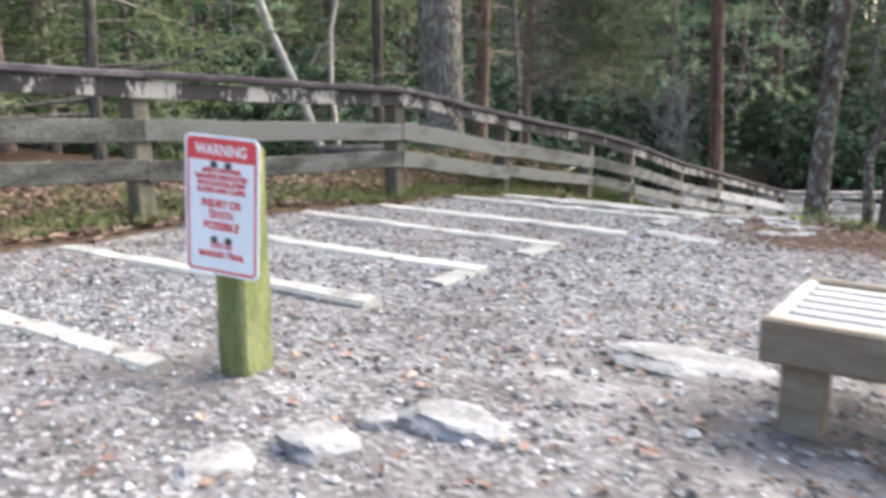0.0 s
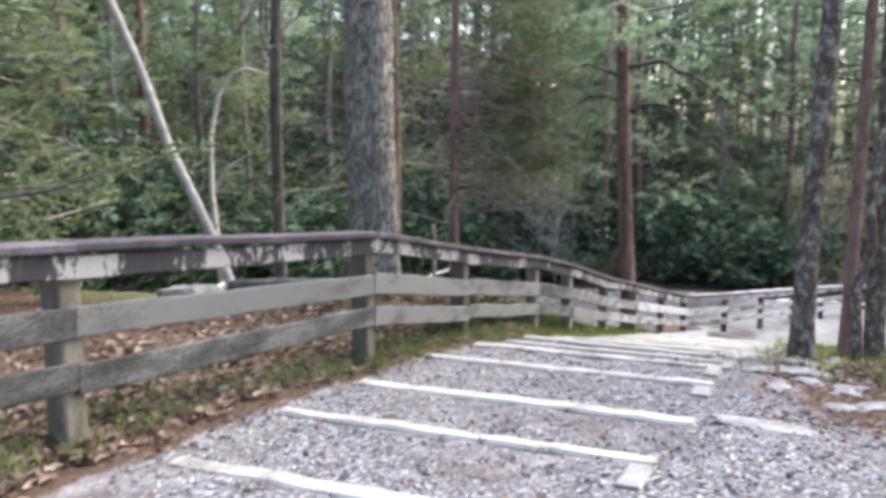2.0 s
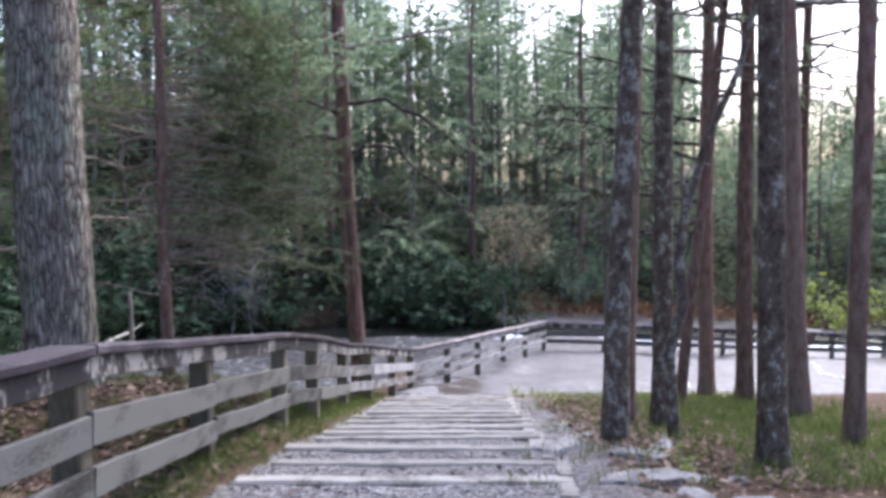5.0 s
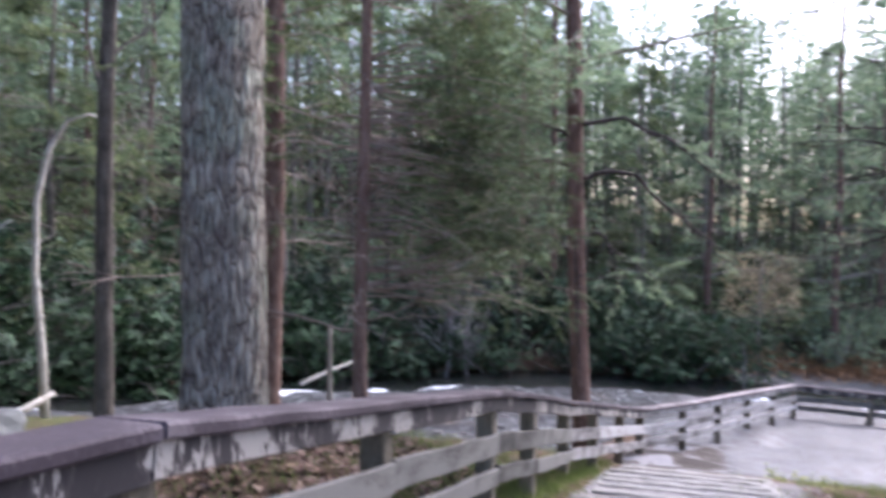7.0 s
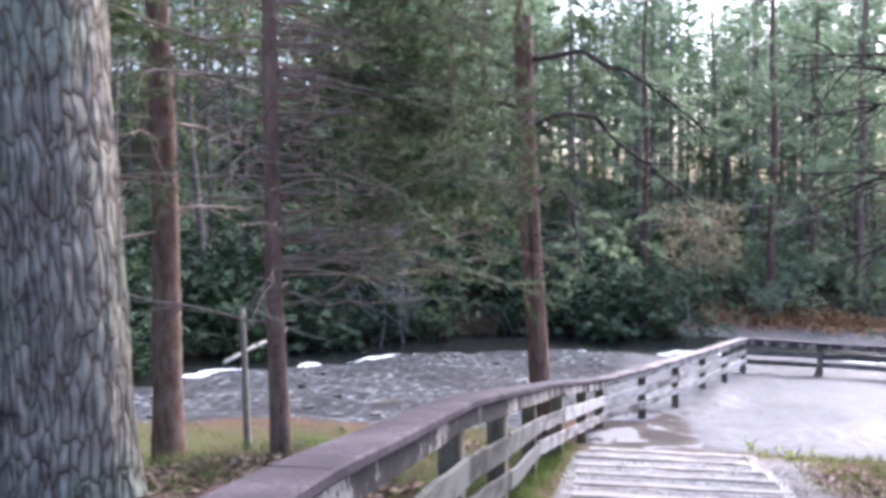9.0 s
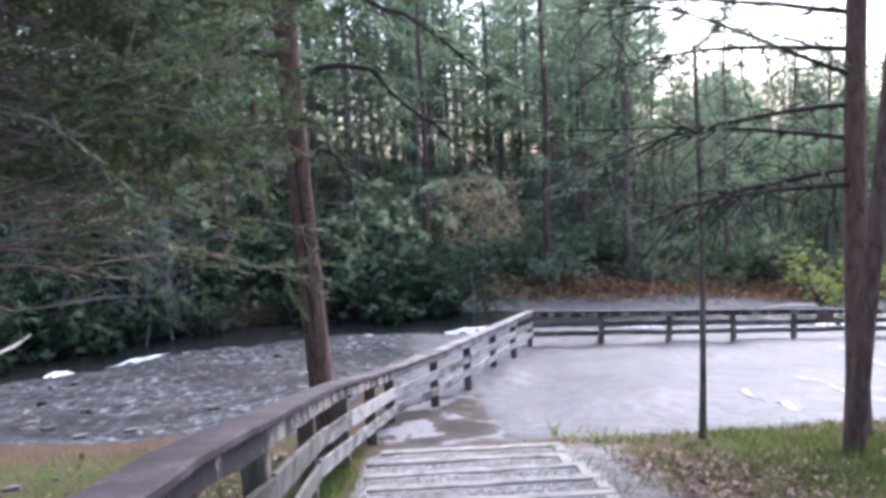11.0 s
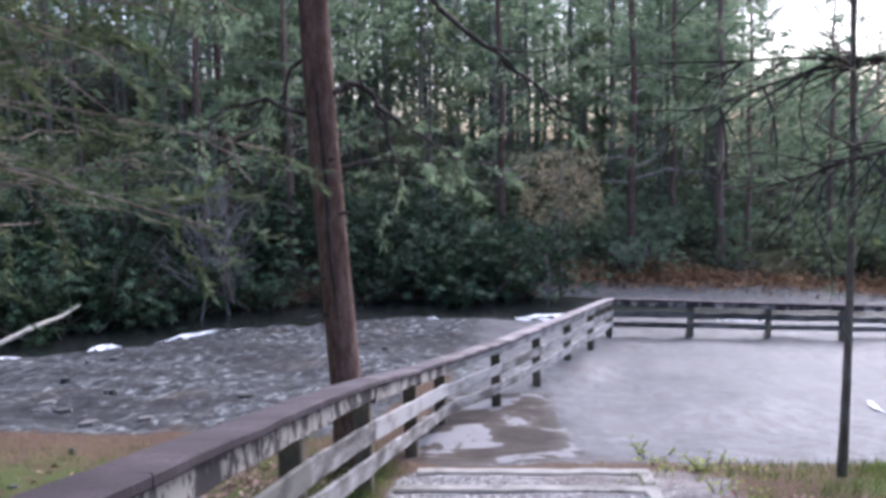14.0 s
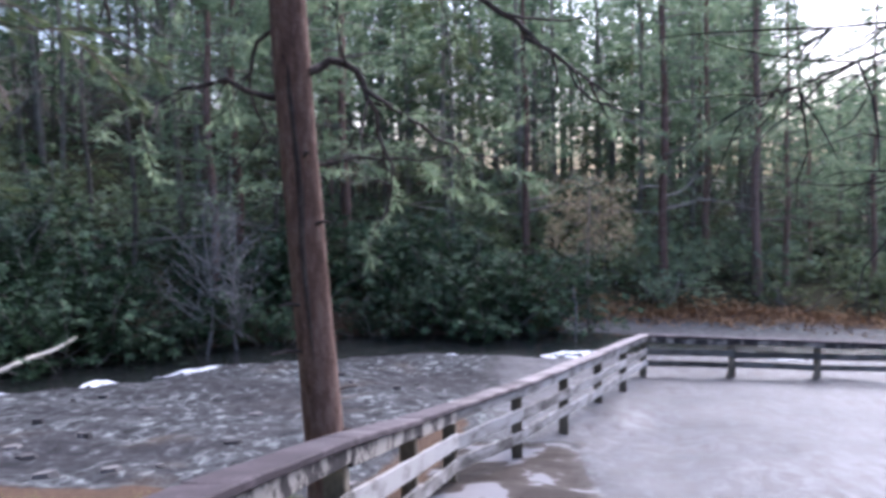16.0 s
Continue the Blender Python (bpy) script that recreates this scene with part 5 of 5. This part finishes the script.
def scatter_woods():
    rng = random.Random(123)
    spots = []

    def free(x, y, gap):
        return all((x - a) ** 2 + (y - b) ** 2 > gap * gap for a, b in spots)

    tries = 0
    while len(spots) < 135 and tries < 9000:
        tries += 1
        x, y = rng.uniform(-40, 75), rng.uniform(-10, 85)
        sd = float(beyond(np.array([x]), np.array([y]))[0])
        d = sd - CREEK_W
        lim = 2.0 if x < 18 else 6.8
        if d < lim or d > 30 or math.hypot(x - 5, y - 15) > 75:
            continue
        if rng.random() > math.exp(-(d - lim) / 14):
            continue
        gap = 2.0 + 0.03 * d
        if not free(x, y, gap):
            continue
        spots.append((x, y))
        gap = math.degrees(math.atan2(x - 2, y - 10)) > 50
        if gap and rng.random() < 0.15:
            continue
        pick = rng.random()
        kind = KINDS[rng.randint(0, 2)] if pick < 0.42 else KINDS[rng.randint(3, 4)] if pick < 0.74 else KINDS[rng.randint(5, 6)]
        plant(kind, x, y, rng.uniform(0.75, 1.15) * (0.72 if gap else 1), rng.uniform(0, 360), "woods on the hillside")
    # woods behind the upper fence
    spots.clear()
    tries = 0
    while len(spots) < 24 and tries < 4000:
        tries += 1
        x, y = rng.uniform(-22, -3.4), rng.uniform(9, 26)
        sd = float(beyond(np.array([x]), np.array([y]))[0])
        if sd > -0.6 or y - 8.24 < 1.26 * (x + 0.47) + 5.0 or x > -1.5 - 0.27 * (y - 1) or not free(x, y, 1.7):
            continue
        spots.append((x, y))
        pick = rng.random()
        kind = KINDS[rng.randint(3, 4)] if pick < 0.5 else KINDS[rng.randint(0, 2)] if pick < 0.65 else KINDS[rng.randint(5, 6)]
        plant(kind, x, y, rng.uniform(0.55, 0.9), rng.uniform(0, 360), "woods behind the fence")
    # woods that close the place behind and to the side of the walk
    spots.clear()
    tries = 0
    while len(spots) < 20 and tries < 4000:
        tries += 1
        x, y = rng.uniform(-30, 40), rng.uniform(-30, 8)
        if math.hypot(x, y) < 9 or (x < 16 and y > -6 and x > -7) or (x < -3 and y > 2) or not free(x, y, 3.5):
            continue
        spots.append((x, y))
        plant(KINDS[rng.randint(0, 6)], x, y, rng.uniform(0.7, 1.0), rng.uniform(0, 360), "woods beside the trail")


scatter_woods()


def far_woods():
    """The deep of the woods behind, as one mass of stems and foliage."""
    rng = random.Random(9)
    stems, leaves = Mesh(), Mesh()
    count = 0
    while count < 450:
        x, y = rng.uniform(-55, 90), rng.uniform(-25, 100)
        d = float(beyond(np.array([x]), np.array([y]))[0]) - CREEK_W
        if not 12 < d < 50 or (x > 18 and d < 14):
            continue
        gap = math.degrees(math.atan2(x - 2, y - 10)) > 50
        if gap and rng.random() < 0.35:
            continue
        count += 1
        z, h = lz(x, y), rng.uniform(6, 11) if gap else rng.uniform(12, 19)
        stems.tube([(x, y, z - 0.3), (x + rng.gauss(0, 0.2), y, z + h * 0.5), (x, y, z + h)], [0.16, 0.12, 0.04], 6)
        low = rng.uniform(0.0, 0.3)
        for _ in range(400):
            u = low + (1 - low) * rng.random() ** 0.85
            a, r = rng.uniform(0, 6.28), 3.2 * (1.1 - u) * math.sqrt(rng.random()) + 0.2
            leaves.blade((x + r * math.cos(a), y + r * math.sin(a), z + h * u), (math.cos(a), math.sin(a), rng.gauss(0, 0.35)), (rng.gauss(0, 0.4), rng.gauss(0, 0.4), 1), rng.uniform(0.5, 1.1), rng.uniform(0.15, 0.32))
    root = thing("far_woods", (0, 0, 0), "deep green pine woods covering the hillside", "woods", kind="stuff")
    tagged(part("stem_mass", stems, M_GREYBARK, root), kind="stuff")
    tagged(part("foliage", leaves, M_NEEDLE, root), kind="stuff")


far_woods()


# ---- shrubs ----
def shrub_mesh(rng, size, stems, whorls, leaf, width, wide=1.0):
    wood, leaves = Mesh(), Mesh()
    for _ in range(stems):
        a = rng.uniform(0, 2 * math.pi)
        path = limb_path((rng.gauss(0, 0.25), rng.gauss(0, 0.25), -0.15), (math.cos(a) * wide, math.sin(a) * wide, rng.uniform(0.5, 1.6)), size * rng.uniform(0.7, 1.15), 6, 0.18, 0.03, rng)
        wood.tube(path, [0.03 * (1 - 0.8 * i / 6) for i in range(7)], 4)
        for _ in range(whorls):
            i = rng.randint(2, 5)
            c = path[i].lerp(path[i + 1], rng.random()) + Vector((rng.gauss(0, 0.24), rng.gauss(0, 0.24), rng.gauss(0, 0.2))) * size * 0.5
            axis = Vector((rng.gauss(0, 0.5), rng.gauss(0, 0.5), 1)).normalized()
            u = axis.orthogonal().normalized()
            w = axis.cross(u)
            for k in range(6):
                b = 2 * math.pi * k / 6 + rng.uniform(-0.3, 0.3)
                leaves.blade(c, u * math.cos(b) + w * math.sin(b) + axis * rng.uniform(-0.35, 0.25), axis, leaf * rng.uniform(0.7, 1.2), width)
    return wood, leaves


def shrub_kind(rng, size, stems, whorls, leaf, width, material):
    w, l = shrub_mesh(rng, size, stems, whorls, leaf, width)
    a, b = w.mesh("stems"), l.mesh("foliage")
    a.materials.append(M_GREYBARK)
    b.materials.append(material)
    return a, b


def place_shrub(kind, x, y, scale, turn, name, label, group, dz=0.0):
    root = thing(name, pose(x, y, lz(x, y) + dz, 0, 0, turn) @ Matrix.Diagonal((scale, scale, scale, 1)), label, "shrub", group)
    tagged(part("stem_tangle", kind[0], None, root), kind="stuff")
    tagged(part("foliage", kind[1], None, root), kind="stuff")


def build_shrubs():
    rng = random.Random(31)
    rhodo = [shrub_kind(rng, 2.3, 16, 28, 0.155, 0.062, M_RHODO) for _ in range(3)]
    for i in range(0, len(CP), 4):
        for off, cap in ((0.5, 1.5), (2.4, 1.8), (5.0, 2.0)):
            p = CP[i] + CN[i] * (CREEK_W + off + rng.uniform(-0.5, 0.5))
            if p[0] > 20.4 + off * 0.3 or p[0] < -22 or rng.random() < (0.55 if off == 5.0 else 0.18):
                continue
            place_shrub(rhodo[rng.randint(0, 2)], p[0], p[1], rng.uniform(0.9, cap) * (1.3 if p[0] < 9 else 1.0), rng.uniform(0, 360), "rhododendron", "dense dark-green rhododendron overhanging the creek bank", "rhododendrons along the creek")
    for _ in range(26):
        x, y = rng.uniform(-16, -3.2), rng.uniform(12, 20)
        sd = float(beyond(np.array([x]), np.array([y]))[0])
        if sd > -0.8 or x > -1.5 - 0.27 * (y - 1):
            continue
        place_shrub(rhodo[rng.randint(0, 2)], x, y, rng.uniform(0.6, 0.95), rng.uniform(0, 360), "rhododendron", "dark-green rhododendron in the woods behind the fence", "rhododendrons behind the fence")
    spring = shrub_kind(rng, 2.4, 14, 22, 0.12, 0.06, M_SPRING)
    beech = shrub_kind(rng, 2.2, 9, 9, 0.1, 0.05, M_BEECH)
    place_shrub(spring, 39.5, 31.4, 1.5, 20, "shrub", "bright yellow-green leafing shrub at the wood's edge", "")
    place_shrub(spring, 42.5, 30.2, 1.2, 80, "shrub", "bright yellow-green leafing shrub at the wood's edge", "")
    w, l = bare_crown(5.2, 2.4, rng, 14, 1.7), Mesh()
    for _ in range(420):
        a, r, z = rng.uniform(0, 6.28), 1.7 * math.sqrt(rng.random()), rng.uniform(2.8, 5.4)
        c = Vector((r * math.cos(a), r * math.sin(a), z))
        for _ in range(5):
            l.blade(c + Vector((rng.gauss(0, 0.1), rng.gauss(0, 0.1), rng.gauss(0, 0.1))), (rng.gauss(0, 1), rng.gauss(0, 1), rng.gauss(-0.3, 0.4)), (0, 0, 1), 0.13, 0.06)
    tree("beech_tree", 22.3, 35.6, "small beech still holding beige winter leaves", trunk_mesh(5, 0.07, 0.03, (0, 0), 8, 10, 0.2, 0, 0.05, 41), M_GREYBARK, w, l, M_BEECH)
    snag = bare_crown(4.8, 0.8, rng, 38, 2.8, (-0.1, 0), 0.8)
    tree("dead_snag", 11.0, 38.7, "bleached grey dead bush with tangled twigs on the bank", trunk_mesh(4.8, 0.06, 0.02, (-0.1, 0), 8, 16, 0.2, 0, 0.22, 42), M_GREYTWIG, snag, wood_mat=M_GREYTWIG)
    tree("dead_snag", 9.6, 38.9, "bleached grey dead bush with tangled twigs on the bank", trunk_mesh(5.5, 0.05, 0.02, (0.12, 0), 8, 16, 0.2, 0, 0.22, 43), M_GREYTWIG, bare_crown(5.4, 1.2, rng, 32, 2.4, (0.12, 0), 0.8), wood_mat=M_GREYTWIG)
    m = Mesh()
    m.tube([(0, 0, -0.2), (-0.03, 0, 0.8), (0.02, 0, 1.6), (-0.12, 0, 2.3)], [0.04, 0.035, 0.03, 0.015], 7)
    tree("dead_pole", 20.4, 33.9, "pale bare dead stick standing on the far bank", m, M_GREYTWIG)
    m = Mesh()
    m.tube([(-1.3, -1.8, 0.0), (0, 0.05, 0.14), (0.7, 0.95, 0.16), (1.3, 1.8, 0.3)], [0.07, 0.06, 0.05, 0.03], 9, 0.08)
    tree("fallen_log", 4.6, 35.2, "pale bare log lying across the creek edge", m, M_BIRCH, z=-3.15)
    m = Mesh()
    m.tube([(-1.2, 0.6, 0.12), (0, 0, 0.2), (1.2, -0.6, 0.15)], [0.17, 0.16, 0.13], 9, 0.05)
    tree("fallen_log", 35.5, 30.6, "pale log lying on the far rock slab", m, M_BIRCH)
    straw = Mesh()
    for _ in range(17000):
        i = rng.randint(0, len(CP) - 1)
        pt = CP[i] + CN[i] * (CREEK_W + (rng.gauss(5.7, 1.0) if CP[i][0] > 19 else 1.0 + abs(rng.gauss(0, 0.6))))
        if CP[i][0] < 17:
            continue
        a = rng.uniform(0, 6.28)
        straw.blade((pt[0], pt[1], 0), (math.cos(a), math.sin(a), rng.uniform(0.1, 0.7)), (0, 0.2, 1), rng.uniform(0.2, 0.45), 0.08)
    v = np.array(straw.v)
    first = v[::4]
    v[:, 2] += np.repeat(land(first[:, 0], first[:, 1]), 4) + 0.01
    straw.v = v.tolist()
    tagged(part("pine_straw", straw, M_STRAW), "orange-brown pine straw and dead grass above the far slab", "straw", kind="stuff")
    bx, by, bz = (far[4][k] * 0.5 + far[5][k] * 0.5 for k in range(3))
    board = thing("notice_board", pose(bx - 0.08, by - 0.15, bz - 0.28, 0, 0, -28), "small brown wooden board fixed to the fence", "sign")
    m = Mesh()
    m.beam((-0.28, 0, 0), (0.28, 0, 0), 0.025, 0.34, 0.006, 2, 0.001, rng)
    part("panel", m, M_BROWN, board)
    scrub = [shrub_kind(rng, 1.9, 13, 17, 0.15, 0.05, m) for m in (M_HEMLOCK, M_NEEDLE)]
    count = 0
    while count < 120:
        x, y = rng.uniform(2, 60), rng.uniform(5, 65)
        d = float(beyond(np.array([x]), np.array([y]))[0]) - CREEK_W
        if not 7.0 < d < 7.0 + 22 * rng.random() ** 1.4:
            continue
        count += 1
        place_shrub(scrub[rng.randint(0, 1)], x, y, rng.uniform(0.8, 2.0), rng.uniform(0, 360), "shrub", "green scrub growing under the hillside pines", "scrub on the hillside")
    small = shrub_kind(rng, 0.55, 9, 7, 0.07, 0.03, M_SPRING)
    for s, n in ((18.4, 2.0), (18.2, 1.6), (8.4, 1.5), (19.0, 2.2), (17.2, 1.8)):
        place_shrub(small, *xy(s, n), rng.uniform(0.35, 0.6), rng.uniform(0, 360), "weed", "low straggly weed at the foot of the stairs", "weeds by the stairs")


build_shrubs()


# ---- ground cover: chips, leaves, grass ----
def build_gravel():
    rng = np.random.default_rng(6)
    k = 25000
    s, n = rng.uniform(0.6, 12, k) ** 1.0, rng.uniform(-1.2, 4.7, k)
    x, y = AX * s - AY * n, AY * s + AX * n
    keep = (s < 6.5) | (n > 2.3)
    x, y = x[keep], y[keep]
    z = land(x, y)
    base = np.array([(1, 0, 0), (0, 1, 0), (-1, 0, 0), (0, -1, 0), (0, 0, 0.8), (0, 0, -0.6)], float)
    tri = np.array([(0, 1, 4), (1, 2, 4), (2, 3, 4), (3, 0, 4), (1, 0, 5), (2, 1, 5), (3, 2, 5), (0, 3, 5)])
    r = rng.gamma(3.0, 0.0026, len(x)) + 0.004
    a = rng.uniform(0, 6.28, len(x))
    v = base[None] * (1 + rng.uniform(-0.35, 0.35, (len(x), 6, 3))) * r[:, None, None]
    v[..., 2] *= 0.7
    ca, sa = np.cos(a)[:, None], np.sin(a)[:, None]
    vx, vy = v[..., 0] * ca - v[..., 1] * sa, v[..., 0] * sa + v[..., 1] * ca
    V = np.stack([vx + x[:, None], vy + y[:, None], v[..., 2] + (z + r * 0.25)[:, None]], -1).reshape(-1, 3)
    F = (tri[None] + 6 * np.arange(len(x))[:, None, None]).reshape(-1, 3)
    me = bpy.data.meshes.new("gravel")
    me.from_pydata(V.tolist(), [], F.tolist())
    me.materials.append(M_GRAVEL)
    tagged(new("gravel", me), "loose grey gravel chips on the treads", "gravel", kind="stuff")


def build_leaves():
    rng = random.Random(12)
    m = Mesh()
    count = 0
    while count < 22000:
        pick = rng.random()
        if pick < 0.55:
            s, n = rng.uniform(0, 12), 4.8 + abs(rng.gauss(0, 1.9))
        elif pick < 0.8:
            s, n = rng.uniform(6, 17), 2.0 - abs(rng.gauss(0, 1.3))
        elif pick < 0.92:
            s, n = rng.uniform(0, 8), rng.uniform(-2.5, 4.8)
        else:
            s, n = rng.uniform(14, 19), 5.0 + abs(rng.gauss(0, 1.2))
        x, y = xy(s, n)
        a = rng.uniform(0, 6.28)
        path = N0 - 2.5 < n < N1 and s < 8
        size = rng.uniform(0.025, 0.06) if path else rng.uniform(0.05, 0.11)
        m.blade((x, y, 0), (math.cos(a), math.sin(a), rng.uniform(-0.1, 0.15 if path else 0.45)), (rng.gauss(0, 0.3), rng.gauss(0, 0.3), 1), size, size * rng.uniform(0.45, 0.7))
        count += 1
    v = np.array(m.v)
    first = v[::4]
    z = np.repeat(land(first[:, 0], first[:, 1]), 4)
    v[:, 2] += z + 0.012
    m.v = v.tolist()
    tagged(part("leaf_litter", m, M_LEAF), "brown fallen oak leaves strewn over the ground", "leaves", kind="stuff")


def build_grass():
    rng = random.Random(14)
    m = Mesh()
    for _ in range(5200):
        pick = rng.random()
        if pick < 0.4:
            s, n = rng.uniform(7.8, 18.4), rng.gauss(-0.2, 1.1)
        elif pick < 0.55:
            s, n = rng.uniform(5.5, 18.5), rng.gauss(4.95, 0.16)
        elif pick < 0.65:
            s, n = rng.uniform(2.0, 9.5), 4.85 + abs(rng.gauss(0, 0.9))
        else:
            s, n = rng.uniform(8.5, 20.5), 5.1 + abs(rng.gauss(0, 3.2))
        x, y = xy(s, n)
        for _ in range(9):
            a = rng.uniform(0, 6.28)
            m.blade((x + rng.gauss(0, 0.07), y + rng.gauss(0, 0.07), 0), (math.cos(a) * 0.5, math.sin(a) * 0.5, 1), (math.sin(a), 0, 0.2), rng.uniform(0.05, 0.17), 0.009)
    v = np.array(m.v)
    first = v[::4]
    v[:, 2] += np.repeat(land(first[:, 0], first[:, 1]), 4)
    m.v = v.tolist()
    tagged(part("grass", m, M_GRASS), "short green grass around the trunks and fence", "grass", kind="stuff")


def build_slab_chips():
    rng = random.Random(44)
    m = Mesh()
    for _ in range(45):
        s, n = rng.uniform(17, 33), rng.uniform(5.6, 15)
        x, y = xy(s, n)
        if float(beyond(np.array([x]), np.array([y]))[0]) > -0.3 or y < 17.5:
            continue
        r, z = rng.uniform(0.05, 0.22), lz(x, y)
        k = rng.randint(5, 8)
        ring = [(x + r * rng.uniform(0.6, 1.2) * math.cos(6.28 * i / k), y + 0.7 * r * rng.uniform(0.6, 1.2) * math.sin(6.28 * i / k)) for i in range(k)]
        h = rng.uniform(0.02, 0.09)
        m.add([(a, b, z - 0.04) for a, b in ring] + [(x + (a - x) * 0.75, y + (b - y) * 0.75, z + h) for a, b in ring], [tuple(range(k, 2 * k))] + [(i, (i + 1) % k, (i + 1) % k + k, i + k) for i in range(k)])
    tagged(part("rock_chips", m, M_CHIP), "loose dark rock fragments lying on the bare slab", "rocks", kind="stuff")


TRICKLES = [((15.3, 18.9), (13.0, 16.2), 0.16), ((17.8, 19.3), (15.8, 15.8), 0.16), ((26.2, 23.1), (22.7, 19.4), 0.16)]


def build_trickles():
    """Thin white runs of water over the bare slab."""
    rng = random.Random(52)
    for (ax, ay), (bx, by), wide in TRICKLES:
        m = Mesh()
        k = 40
        for i in range(k + 1):
            u = i / k
            x, y = ax + (bx - ax) * u + 0.12 * math.sin(9 * u + ax), ay + (by - ay) * u
            w = wide * (0.35 + 0.65 * math.sin(math.pi * (0.1 + 0.8 * u))) * rng.uniform(0.6, 1.3)
            for j in (-1, -0.5, 0, 0.5, 1):
                m.v.append((x + 0.5 * w * j, y + w * j, lz(x + 0.5 * w * j, y + w * j) + 0.04 - 0.015 * abs(j)))
        for i in range(k):
            for j in range(4):
                m.f.append((i * 5 + j, i * 5 + 5 + j, i * 5 + 6 + j, i * 5 + 1 + j))
        tagged(part("trickle", m, M_FOAM, smooth=True), "thin white run of water over the bare slab", "water", "trickles over the slab", kind="structure")


build_trickles()
build_slab_chips()
build_gravel()
build_leaves()
build_grass()
